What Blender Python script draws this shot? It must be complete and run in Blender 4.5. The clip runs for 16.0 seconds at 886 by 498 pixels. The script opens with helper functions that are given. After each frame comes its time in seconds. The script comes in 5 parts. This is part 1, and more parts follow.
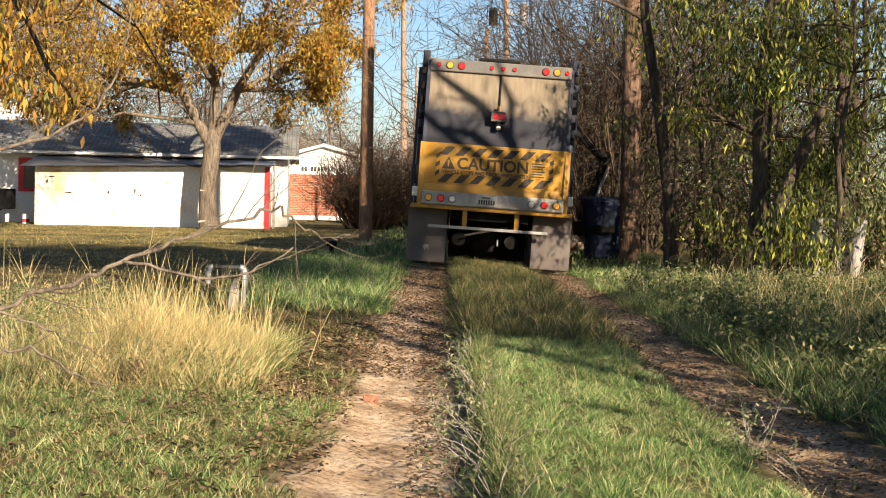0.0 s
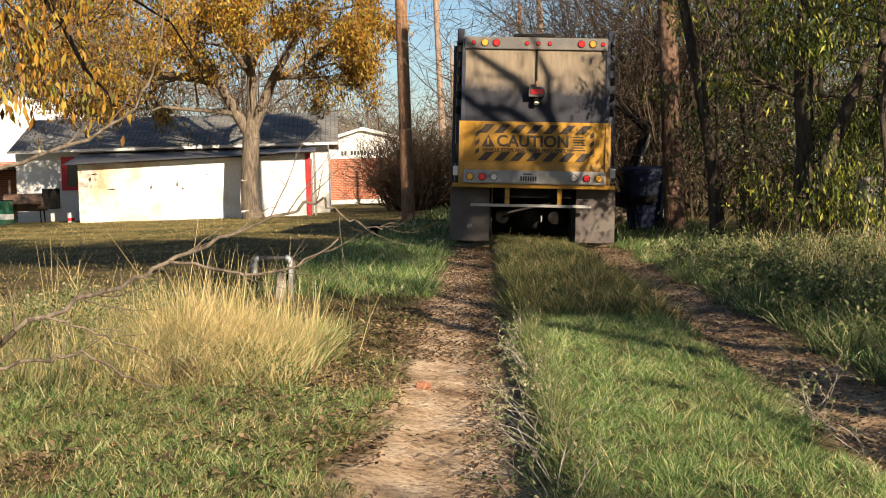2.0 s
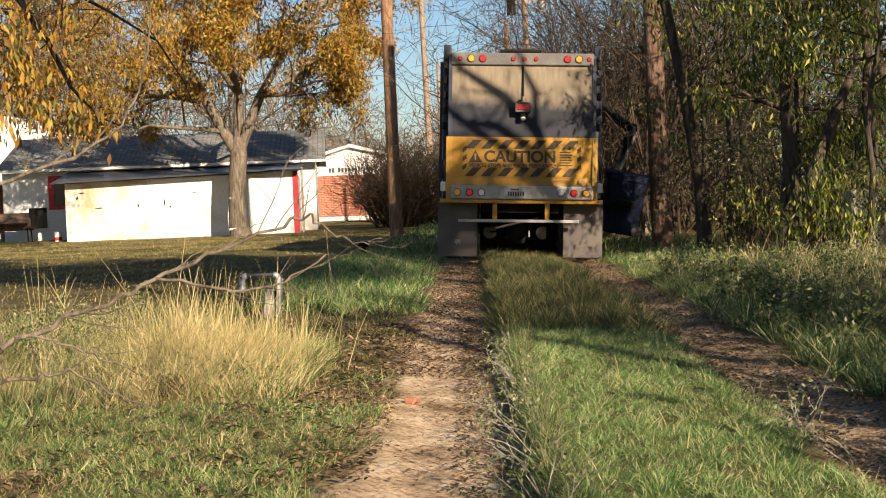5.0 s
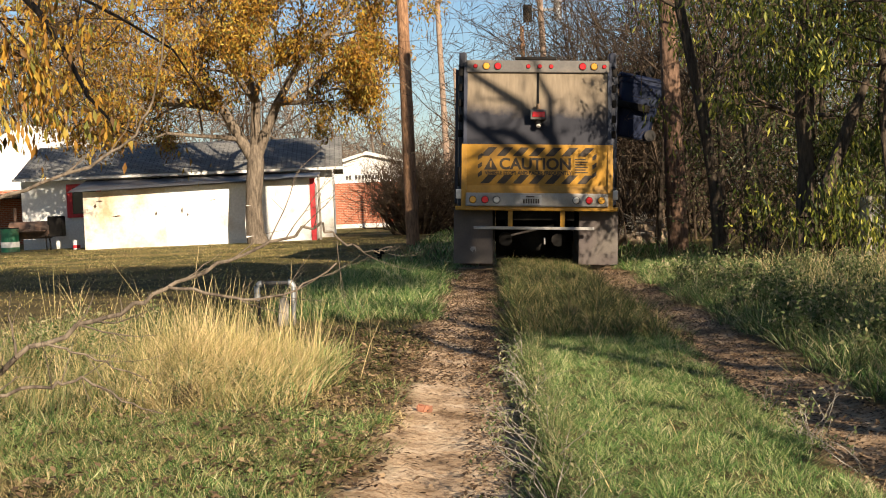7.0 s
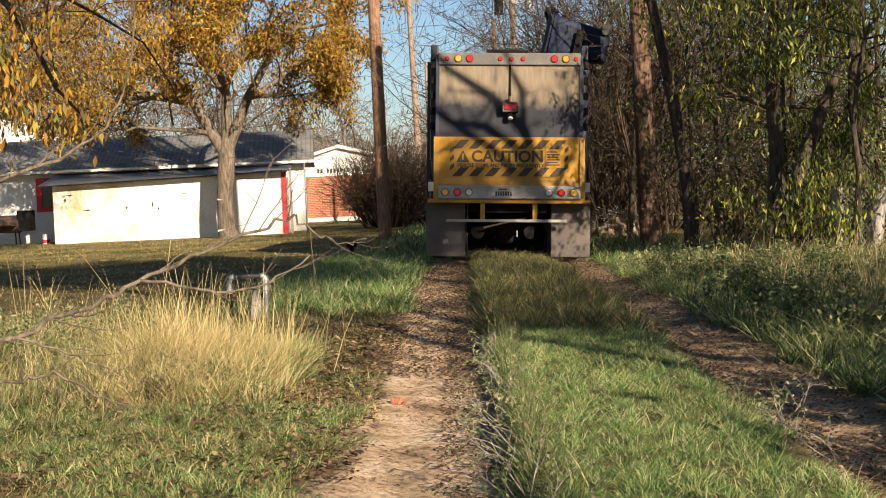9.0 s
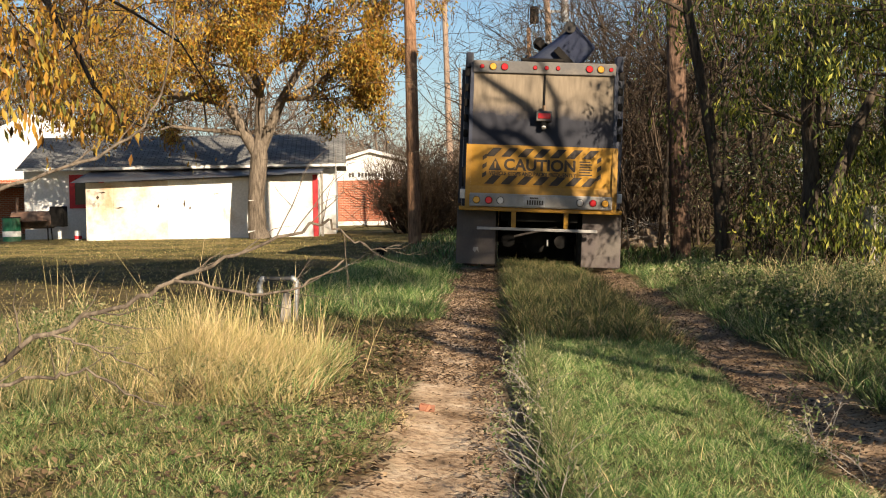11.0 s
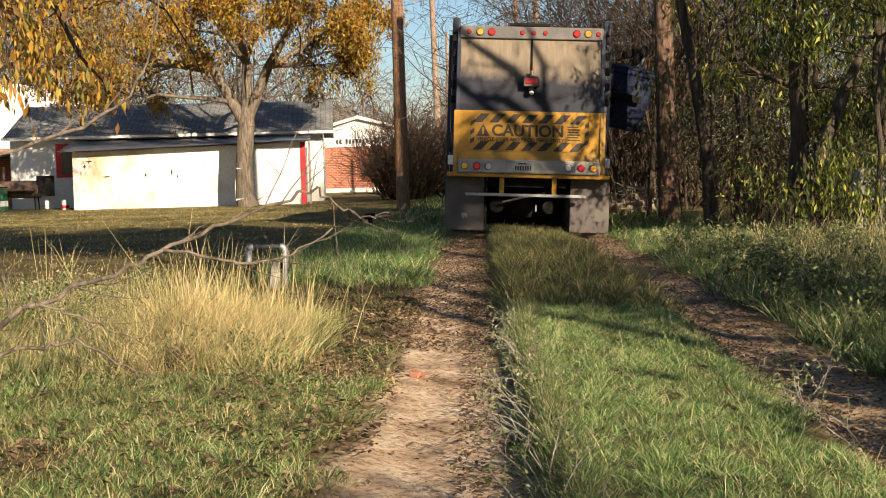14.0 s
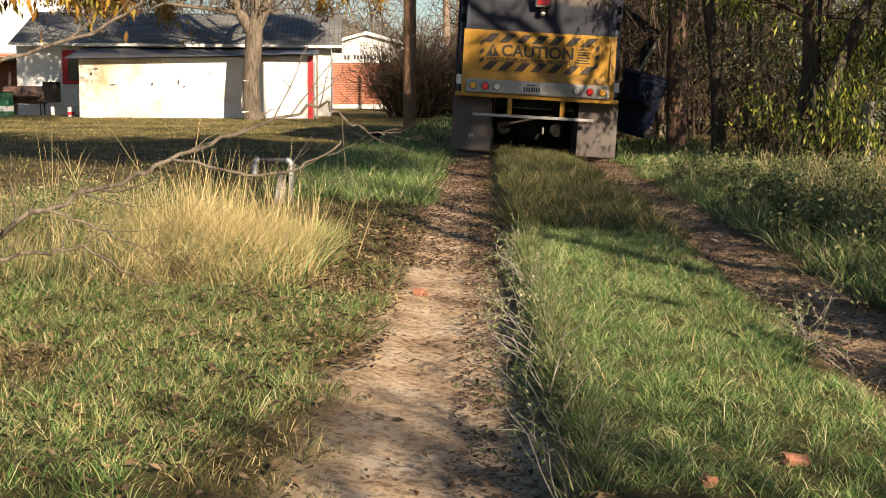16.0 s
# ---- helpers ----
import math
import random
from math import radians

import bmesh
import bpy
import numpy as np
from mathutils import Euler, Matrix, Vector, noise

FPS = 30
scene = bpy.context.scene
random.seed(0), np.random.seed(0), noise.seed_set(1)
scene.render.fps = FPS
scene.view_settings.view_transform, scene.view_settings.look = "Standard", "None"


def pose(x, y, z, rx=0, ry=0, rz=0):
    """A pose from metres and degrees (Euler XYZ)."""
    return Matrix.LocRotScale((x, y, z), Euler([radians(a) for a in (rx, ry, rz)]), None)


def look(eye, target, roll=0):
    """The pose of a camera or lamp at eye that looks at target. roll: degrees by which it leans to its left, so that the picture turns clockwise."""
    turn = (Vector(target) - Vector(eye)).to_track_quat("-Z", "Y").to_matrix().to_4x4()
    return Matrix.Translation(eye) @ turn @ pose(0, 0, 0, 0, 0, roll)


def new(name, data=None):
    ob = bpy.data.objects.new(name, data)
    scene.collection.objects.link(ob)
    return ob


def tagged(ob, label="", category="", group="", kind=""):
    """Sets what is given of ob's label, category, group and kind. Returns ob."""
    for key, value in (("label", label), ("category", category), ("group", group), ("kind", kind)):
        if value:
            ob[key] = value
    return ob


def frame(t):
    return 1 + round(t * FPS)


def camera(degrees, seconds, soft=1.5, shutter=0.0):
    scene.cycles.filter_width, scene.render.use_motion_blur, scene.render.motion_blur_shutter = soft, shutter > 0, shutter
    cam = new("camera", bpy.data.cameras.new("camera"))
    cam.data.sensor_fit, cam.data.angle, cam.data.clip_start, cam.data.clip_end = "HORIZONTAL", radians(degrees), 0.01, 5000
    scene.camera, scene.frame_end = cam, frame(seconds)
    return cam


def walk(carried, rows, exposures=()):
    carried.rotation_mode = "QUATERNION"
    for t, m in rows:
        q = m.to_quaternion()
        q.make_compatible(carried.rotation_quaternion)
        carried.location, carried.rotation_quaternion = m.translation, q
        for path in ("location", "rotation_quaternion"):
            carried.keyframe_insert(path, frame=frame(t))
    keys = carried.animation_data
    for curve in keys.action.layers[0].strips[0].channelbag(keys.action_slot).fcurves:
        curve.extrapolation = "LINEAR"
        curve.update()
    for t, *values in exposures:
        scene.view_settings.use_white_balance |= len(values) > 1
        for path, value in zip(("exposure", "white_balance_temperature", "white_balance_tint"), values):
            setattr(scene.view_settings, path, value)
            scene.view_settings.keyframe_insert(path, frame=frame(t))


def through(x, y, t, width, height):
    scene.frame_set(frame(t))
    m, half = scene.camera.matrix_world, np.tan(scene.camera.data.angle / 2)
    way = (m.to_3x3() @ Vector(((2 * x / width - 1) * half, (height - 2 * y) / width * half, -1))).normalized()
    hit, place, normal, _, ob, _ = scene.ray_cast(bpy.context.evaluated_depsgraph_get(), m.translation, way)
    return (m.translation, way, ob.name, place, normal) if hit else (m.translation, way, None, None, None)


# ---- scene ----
# An alley behind houses in autumn: a side-loading refuse truck empties a cart.
# Camera: hand-held at chest height, standing on the left wheel track; +y runs along the alley.
PATH = [  # seconds, x, y, z, yaw to the left, pitch up, lean to the left
    (0.00, 0.011, -0.046, 1.095, -0.238, -2.066, 1.226),
    (0.50, 0.002, -0.037, 1.115, -0.180, -2.489, 0.312),
    (1.00, -0.009, -0.016, 1.120, -1.042, -3.263, -0.629),
    (1.30, -0.004, -0.013, 1.122, -0.608, -3.837, -0.893),
    (1.50, -0.000, -0.013, 1.122, 0.744, -3.914, -1.422),
    (2.00, 0.000, 0.011, 1.125, 1.544, -2.966, -1.764),
    (2.50, -0.003, 0.013, 1.126, 1.310, -1.695, -1.632),
    (3.00, -0.000, 0.000, 1.130, 1.325, -0.626, -1.701),
    (3.50, 0.003, 0.002, 1.127, 0.689, -1.464, -1.653),
    (4.00, 0.000, 0.005, 1.123, 0.989, -2.013, -1.707),
    (4.50, 0.003, 0.016, 1.122, 0.650, -2.403, -2.137),
    (4.70, 0.002, 0.013, 1.118, 0.961, -2.315, -2.298),
    (6.80, 0.038, -0.008, 1.121, 1.234, -2.462, -2.088),
    (7.00, 0.039, -0.025, 1.125, 1.757, -2.015, -2.372),
    (7.50, 0.043, -0.019, 1.122, 1.656, -1.353, -3.207),
    (8.00, 0.051, -0.025, 1.128, 1.057, -2.219, -3.127),
    (8.20, 0.046, -0.006, 1.117, 0.738, -2.506, -2.786),
    (10.30, 0.015, 0.003, 1.119, 1.351, -1.968, -1.638),
    (10.50, 0.012, 0.013, 1.118, 1.573, -2.140, -1.374),
    (11.00, 0.007, -0.006, 1.125, 1.777, -2.036, -1.015),
    (11.50, 0.001, -0.011, 1.127, 2.137, -1.578, -0.229),
    (12.00, 0.002, -0.010, 1.130, 2.675, -1.655, -0.220),
    (12.50, 0.004, -0.010, 1.128, 1.543, -3.241, -0.762),
    (13.00, 0.008, -0.020, 1.129, 0.419, -4.101, -0.811),
    (13.50, 0.002, 0.014, 1.123, 1.132, -3.185, -0.647),
    (14.00, 0.004, -0.005, 1.129, 1.339, -3.422, -1.496),
    (14.50, 0.003, 0.005, 1.126, 1.481, -3.917, -2.155),
    (15.00, 0.001, 0.005, 1.120, 1.317, -5.343, -1.499),
    (15.50, -0.001, -0.002, 1.116, 1.118, -6.263, -0.342),
    (16.00, -0.010, -0.008, 1.124, 1.504, -6.670, 0.397),
]


def aim(x, y, z, yaw, pitch, lean):
    yaw, pitch = radians(yaw), radians(pitch)
    way = Vector((-math.sin(yaw) * math.cos(pitch), math.cos(yaw) * math.cos(pitch), math.sin(pitch)))
    return look((x, y, z), Vector((x, y, z)) + way, lean)


cam = camera(34.8, 16.0, soft=1.05)
walk(cam, [(r[0], aim(*r[1:])) for r in PATH], exposures=[(0, 1.54), (0.8, 1.27), (16, 1.25)])

# ---- light ----
SUN_TO = Vector((0.464, -0.803, 0.375)).normalized()
world = bpy.data.worlds.new("sky")
scene.world = world
world.use_nodes = True
wn = world.node_tree
sky = wn.nodes.new("ShaderNodeTexSky")
sky.sky_type, sky.sun_disc = "NISHITA", False
sky.sun_elevation, sky.sun_rotation = math.asin(SUN_TO.z), math.atan2(SUN_TO.x, SUN_TO.y)
sky.air_density, sky.dust_density, sky.ozone_density = 1.0, 0.5, 3.5
wn.nodes["Background"].inputs["Strength"].default_value = 0.048
wn.links.new(sky.outputs[0], wn.nodes["Background"].inputs["Color"])
sun = new("sun", bpy.data.lights.new("sun", "SUN"))
sun.data.energy, sun.data.angle, sun.data.color = 5.0, radians(0.55), (1.0, 0.855, 0.67)
sun.matrix_world = look(SUN_TO * 50, (0, 0, 0))

RNG = np.random.default_rng(7)


# ---- materials ----
def material(name, rough=0.8, metal=0.0, spec=0.4):
    m = bpy.data.materials.new(name)
    m.use_nodes = True
    b = m.node_tree.nodes["Principled BSDF"]
    b.inputs["Roughness"].default_value = rough
    b.inputs["Metallic"].default_value = metal
    b.inputs["Specular IOR Level"].default_value = spec
    return m, m.node_tree, b


def node(nt, kind, **inputs):
    n = nt.nodes.new(kind)
    for k, v in inputs.items():
        n.inputs[k.replace("_", " ")].default_value = v
    return n


def ramp(nt, source, stops):
    r = nt.nodes.new("ShaderNodeValToRGB")
    while len(r.color_ramp.elements) < len(stops):
        r.color_ramp.elements.new(0.5)
    for e, (p, c) in zip(r.color_ramp.elements, stops):
        e.position = p
        e.color = (*c, 1) if len(c) == 3 else c
    nt.links.new(source, r.inputs["Fac"])
    return r.outputs["Color"]


def noise_of(nt, scale, detail=4, where=None, rough=0.55):
    n = node(nt, "ShaderNodeTexNoise", Scale=scale, Detail=detail, Roughness=rough)
    if where is None:
        where = nt.nodes.new("ShaderNodeTexCoord").outputs["Object"]
    nt.links.new(where, n.inputs["Vector"])
    return n.outputs["Fac"]


def mixed(nt, fac, a, b, blend="MIX"):
    m = nt.nodes.new("ShaderNodeMix")
    m.data_type, m.blend_type = "RGBA", blend
    for slot, v in ((0, fac), (6, a), (7, b)):
        if isinstance(v, (int, float)):
            m.inputs[slot].default_value = v
        elif isinstance(v, tuple):
            m.inputs[slot].default_value = (*v, 1)
        else:
            nt.links.new(v, m.inputs[slot])
    return m.outputs[2]


def bumped(nt, b, height, strength=0.3, distance=0.01):
    n = node(nt, "ShaderNodeBump", Strength=strength, Distance=distance)
    nt.links.new(height, n.inputs["Height"])
    nt.links.new(n.outputs[0], b.inputs["Normal"])


def calc(nt, op, a, b=None, c=None):
    m = nt.nodes.new("ShaderNodeMath")
    m.operation = op
    for slot, v in enumerate((a, b, c)):
        if v is None:
            continue
        if isinstance(v, (int, float)):
            m.inputs[slot].default_value = v
        else:
            nt.links.new(v, m.inputs[slot])
    return m.outputs[0]


def worn(name, base, dirt, scale=3.0, fine=40.0, lo=0.45, hi=0.7, rough=0.6, metal=0.0, bump=0.15, spec=0.4):
    """A painted or raw surface with broad stains and a fine grain."""
    m, nt, b = material(name, rough, metal, spec)
    broad, grain = noise_of(nt, scale, 5), noise_of(nt, fine, 3)
    stain = ramp(nt, broad, [(lo, (0, 0, 0)), (hi, (1, 1, 1))])
    col = mixed(nt, stain, base, dirt)
    col = mixed(nt, 0.35, col, ramp(nt, grain, [(0.3, (0.45, 0.45, 0.45)), (0.7, (1, 1, 1))]), "MULTIPLY")
    nt.links.new(col, b.inputs["Base Color"])
    bumped(nt, b, grain, bump, 0.004)
    return m


def per_island(name, stops, rough=0.7, through=0.0, spec=0.25):
    """Leaves and blades: each one takes its own tint; thin ones let light through."""
    m, nt, b = material(name, rough, 0.0, spec)
    g = nt.nodes.new("ShaderNodeNewGeometry")
    col = ramp(nt, g.outputs["Random Per Island"], stops)
    patch = noise_of(nt, 0.9, 3, g.outputs["Position"])
    col = mixed(nt, 0.6, col, ramp(nt, patch, [(0.3, (0.55, 0.55, 0.55)), (0.65, (1, 1, 1))]), "MULTIPLY")
    col = mixed(nt, 0.5, col, ramp(nt, noise_of(nt, 7.0, 2, g.outputs["Position"]), [(0.3, (0.5, 0.5, 0.45)), (0.7, (1.2, 1.2, 1.1))]), "MULTIPLY")
    nt.links.new(col, b.inputs["Base Color"])
    if through:
        t = nt.nodes.new("ShaderNodeBsdfTranslucent")
        nt.links.new(col, t.inputs["Color"])
        mx = nt.nodes.new("ShaderNodeMixShader")
        mx.inputs[0].default_value = through
        nt.links.new(b.outputs[0], mx.inputs[1])
        nt.links.new(t.outputs[0], mx.inputs[2])
        nt.links.new(mx.outputs[0], nt.nodes["Material Output"].inputs["Surface"])
    return m


def glowing(name, colour, strength):
    m, nt, b = material(name, 0.25)
    b.inputs["Base Color"].default_value = (*colour, 1)
    b.inputs["Emission Color"].default_value = (*colour, 1)
    b.inputs["Emission Strength"].default_value = strength
    return m


def ground_material():
    """Grassy soil with two worn wheel tracks of pale dirt and leaf crumbs."""
    m, nt, b = material("earth", 0.95, 0, 0.15)
    pos = nt.nodes.new("ShaderNodeNewGeometry").outputs["Position"]
    sep = nt.nodes.new("ShaderNodeSeparateXYZ")
    nt.links.new(pos, sep.inputs[0])
    x, y = sep.outputs[0], sep.outputs[1]
    wob = calc(nt, "MULTIPLY", calc(nt, "SUBTRACT", noise_of(nt, 1.3, 5, pos), 0.5), 0.55)
    xw = calc(nt, "ADD", x, wob)
    near = calc(nt, "MINIMUM", calc(nt, "ABSOLUTE", calc(nt, "ADD", xw, 0.17)), calc(nt, "ABSOLUTE", calc(nt, "SUBTRACT", xw, 1.75)))
    track = ramp(nt, near, [(0.26, (1, 1, 1)), (0.46, (0, 0, 0))])
    soil = ramp(nt, noise_of(nt, 2.2, 6, pos), [(0.3, (0.05, 0.042, 0.018)), (0.5, (0.11, 0.085, 0.035)), (0.7, (0.19, 0.14, 0.06))])
    lawn = ramp(nt, noise_of(nt, 0.5, 6, pos), [(0.35, (0.09, 0.09, 0.028)), (0.5, (0.20, 0.165, 0.06)), (0.65, (0.34, 0.25, 0.10))])
    speck = ramp(nt, noise_of(nt, 30, 3, pos, 0.7), [(0.35, (0.5, 0.5, 0.5)), (0.7, (1.15, 1.1, 1.0))])
    far = ramp(nt, calc(nt, "MULTIPLY", calc(nt, "ABSOLUTE", y), 0.01), [(0.16, (0, 0, 0)), (0.3, (1, 1, 1))])
    soil = mixed(nt, far, soil, lawn)
    dirt = ramp(nt, noise_of(nt, 3.1, 7, pos, 0.62), [(0.3, (0.25, 0.165, 0.095)), (0.5, (0.55, 0.39, 0.245)), (0.68, (0.68, 0.53, 0.37))])
    crumbs = ramp(nt, noise_of(nt, 26, 4, pos, 0.75), [(0.42, (0.4, 0.32, 0.25)), (0.5, (1, 1, 1))])
    dirt = mixed(nt, 0.7, dirt, crumbs, "MULTIPLY")
    # right track dirt tinted darker: part of its deep shade is in the colour
    shade_tint = ramp(nt, calc(nt, "ADD", x, wob), [(0.7, (1, 1, 1)), (0.95, (0.76, 0.74, 0.72))])
    dirt = mixed(nt, 1.0, dirt, shade_tint, "MULTIPLY")
    col = mixed(nt, track, mixed(nt, 1.0, soil, speck, "MULTIPLY"), dirt)
    nt.links.new(col, b.inputs["Base Color"])
    bumped(nt, b, noise_of(nt, 24, 6, pos, 0.7), 0.9, 0.03)
    return m


def bark(name, a, c, scale=6):
    m, nt, b = material(name, 0.95, 0, 0.15)
    tc = nt.nodes.new("ShaderNodeTexCoord").outputs["Object"]
    mp = nt.nodes.new("ShaderNodeMapping")
    mp.inputs["Scale"].default_value = (scale, scale, scale * 0.16)
    nt.links.new(tc, mp.inputs[0])
    n = noise_of(nt, 3.0, 6, mp.outputs[0], 0.7)
    col = ramp(nt, n, [(0.35, a), (0.65, c)])
    nt.links.new(col, b.inputs["Base Color"])
    bumped(nt, b, n, 0.8, 0.03)
    return m


def tailgate_material():
    """Dark blue steel with pale road dust wiped in streaks; tan towards the top, dark below."""
    m, nt, b = material("dusty_blue_steel", 0.6, 0.0, 0.15)
    tc = nt.nodes.new("ShaderNodeTexCoord").outputs["Object"]
    sep = nt.nodes.new("ShaderNodeSeparateXYZ")
    nt.links.new(tc, sep.inputs[0])
    n = noise_of(nt, 2.2, 6, tc, 0.6)
    h = calc(nt, "ADD", calc(nt, "MULTIPLY", calc(nt, "SUBTRACT", sep.outputs[2], 2.36), 2.4), calc(nt, "MULTIPLY", calc(nt, "SUBTRACT", n, 0.5), 1.2))
    tan_mask = ramp(nt, h, [(0.1, (0.03, 0.03, 0.03)), (0.6, (0.75, 0.75, 0.75)), (1.0, (1, 1, 1))])
    mp = nt.nodes.new("ShaderNodeMapping")
    mp.inputs["Scale"].default_value = (9, 9, 0.6)
    nt.links.new(tc, mp.inputs[0])
    streak = ramp(nt, noise_of(nt, 2.0, 4, mp.outputs[0]), [(0.3, (0.7, 0.7, 0.7)), (0.7, (1, 1, 1))])
    dust = mixed(nt, 1.0, (0.22, 0.17, 0.115), streak, "MULTIPLY")
    nt.links.new(mixed(nt, tan_mask, (0.014, 0.015, 0.022), dust), b.inputs["Base Color"])
    nt.links.new(ramp(nt, tan_mask, [(0, (0.5, 0.5, 0.5)), (1, (0.75, 0.75, 0.75))]), b.inputs["Roughness"])
    bumped(nt, b, noise_of(nt, 1.6, 3, tc), 0.15, 0.02)
    return m


def brick_material():
    m, nt, b = material("red_brick", 0.9, 0, 0.2)
    tc = nt.nodes.new("ShaderNodeTexCoord").outputs["Object"]
    mp = nt.nodes.new("ShaderNodeMapping")
    mp.inputs["Rotation"].default_value = (radians(90), 0, 0)
    nt.links.new(tc, mp.inputs[0])
    t = node(nt, "ShaderNodeTexBrick", Scale=1.0, Mortar_Size=0.010, Brick_Width=0.21, Row_Height=0.075)
    t.inputs["Color1"].default_value, t.inputs["Color2"].default_value, t.inputs["Mortar"].default_value = (0.42, 0.11, 0.05, 1), (0.33, 0.085, 0.04, 1), (0.42, 0.30, 0.22, 1)
    nt.links.new(mp.outputs[0], t.inputs["Vector"])
    nt.links.new(mixed(nt, 0.4, t.outputs["Color"], ramp(nt, noise_of(nt, 1.5, 4), [(0.3, (0.6, 0.6, 0.6)), (0.7, (1, 1, 1))]), "MULTIPLY"), b.inputs["Base Color"])
    bumped(nt, b, t.outputs["Fac"], -0.4, 0.01)
    return m


def shingle_material():
    m, nt, b = material("grey_shingles", 0.92, 0, 0.2)
    tc = nt.nodes.new("ShaderNodeTexCoord").outputs["Object"]
    t = node(nt, "ShaderNodeTexBrick", Scale=1.0, Mortar_Size=0.012, Brick_Width=0.32, Row_Height=0.16)
    t.inputs["Color1"].default_value, t.inputs["Color2"].default_value, t.inputs["Mortar"].default_value = (0.19, 0.18, 0.16, 1), (0.26, 0.25, 0.225, 1), (0.03, 0.03, 0.03, 1)
    nt.links.new(tc, t.inputs["Vector"])
    nt.links.new(mixed(nt, 0.6, t.outputs["Color"], ramp(nt, noise_of(nt, 0.9, 5), [(0.3, (0.55, 0.55, 0.55)), (0.7, (1.2, 1.2, 1.2))]), "MULTIPLY"), b.inputs["Base Color"])
    bumped(nt, b, t.outputs["Fac"], -0.4, 0.01)
    return m


M_EARTH = ground_material()
M_BARK = bark("grey_bark", (0.06, 0.046, 0.034), (0.21, 0.165, 0.12))
M_BARK_DARK = bark("dark_bark", (0.024, 0.018, 0.013), (0.10, 0.075, 0.053))
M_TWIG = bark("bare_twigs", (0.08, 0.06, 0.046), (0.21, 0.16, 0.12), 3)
# darker copy of bare_twigs, with shade among the stems put into the colour
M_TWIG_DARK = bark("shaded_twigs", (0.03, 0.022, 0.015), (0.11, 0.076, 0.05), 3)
M_POLE = bark("creosoted_pine", (0.13, 0.07, 0.04), (0.36, 0.20, 0.11), 9)
M_POLE_GREY = bark("weathered_pine", (0.16, 0.11, 0.08), (0.36, 0.26, 0.19), 9)
M_POLE_DARK = bark("old_dark_pine", (0.07, 0.042, 0.028), (0.24, 0.145, 0.095), 9)
M_GREYWOOD = bark("grey_weathered_wood", (0.16, 0.14, 0.115), (0.42, 0.37, 0.31), 14)
M_GRASS = per_island("green_grass", [(0, (0.03, 0.06, 0.016)), (0.35, (0.085, 0.185, 0.042)), (0.62, (0.22, 0.34, 0.10)), (0.84, (0.47, 0.49, 0.20)), (1, (0.78, 0.68, 0.42))], 0.6, 0.25)
M_LAWN = per_island("mown_autumn_lawn", [(0, (0.13, 0.13, 0.035)), (0.4, (0.32, 0.27, 0.09)), (0.7, (0.50, 0.39, 0.15)), (1, (0.64, 0.48, 0.22))], 0.75, 0.3)
M_GRASS_MIX = per_island("autumn_grass", [(0, (0.035, 0.065, 0.016)), (0.45, (0.095, 0.12, 0.035)), (0.7, (0.26, 0.21, 0.09)), (1, (0.42, 0.32, 0.16))], 0.7, 0.3)
M_STRAW = per_island("dry_straw_grass", [(0, (0.20, 0.20, 0.07)), (0.3, (0.50, 0.42, 0.17)), (0.7, (0.78, 0.60, 0.30)), (1, (0.90, 0.65, 0.37))], 0.65, 0.35)
M_WEED = per_island("grey_green_weeds", [(0, (0.05, 0.08, 0.025)), (0.45, (0.14, 0.18, 0.06)), (0.8, (0.27, 0.26, 0.12)), (1, (0.46, 0.38, 0.24))], 0.8, 0.25)
M_LITTER = per_island("brown_leaf_litter", [(0, (0.045, 0.03, 0.02)), (0.4, (0.12, 0.075, 0.042)), (0.8, (0.23, 0.145, 0.082)), (1, (0.42, 0.29, 0.17))], 0.8, 0.1)
M_GOLD = per_island("golden_leaves", [(0, (0.11, 0.06, 0.022)), (0.25, (0.31, 0.145, 0.03)), (0.5, (0.53, 0.275, 0.035)), (0.78, (0.58, 0.39, 0.07)), (1, (0.19, 0.21, 0.05))], 0.5, 0.45)
M_LIME = per_island("yellow_green_leaves", [(0, (0.025, 0.04, 0.01)), (0.5, (0.08, 0.105, 0.02)), (0.8, (0.24, 0.26, 0.04)), (1, (0.62, 0.56, 0.10))], 0.5, 0.45)
M_WHITE = worn("whitewashed_wall", (0.76, 0.735, 0.69), (0.56, 0.48, 0.38), 0.9, 14, 0.55, 0.75, 0.85, bump=0.2)
M_STAINED = worn("tan_stained_whitewash", (0.70, 0.64, 0.55), (0.42, 0.30, 0.18), 1.3, 14, 0.45, 0.72, 0.85, bump=0.2)
M_TRIM = worn("white_trim", (0.76, 0.74, 0.69), (0.5, 0.46, 0.4), 2, 20, rough=0.7)
M_RED = worn("red_paint", (0.52, 0.025, 0.03), (0.35, 0.03, 0.03), 2, 20, rough=0.6)
M_BRICK = brick_material()
M_SHINGLE = shingle_material()
M_TIN = worn("weathered_tin", (0.30, 0.30, 0.31), (0.16, 0.13, 0.11), 1.2, 12, rough=0.5, metal=0.5)
M_YELLOW = worn("yellow_truck_paint", (0.34, 0.165, 0.005), (0.17, 0.085, 0.012), 2.2, 30, 0.5, 0.8, 0.42)
M_BLUE = worn("dark_blue_truck_paint", (0.007, 0.010, 0.026), (0.022, 0.02, 0.022), 2, 26, rough=0.45)
M_CART = worn("blue_cart_plastic", (0.007, 0.012, 0.034), (0.022, 0.028, 0.045), 2.5, 30, rough=0.6, spec=0.2)
M_GATE = tailgate_material()
M_STEEL = worn("dull_aluminium", (0.30, 0.28, 0.255), (0.19, 0.165, 0.135), 2.5, 40, rough=0.5, metal=0.45)
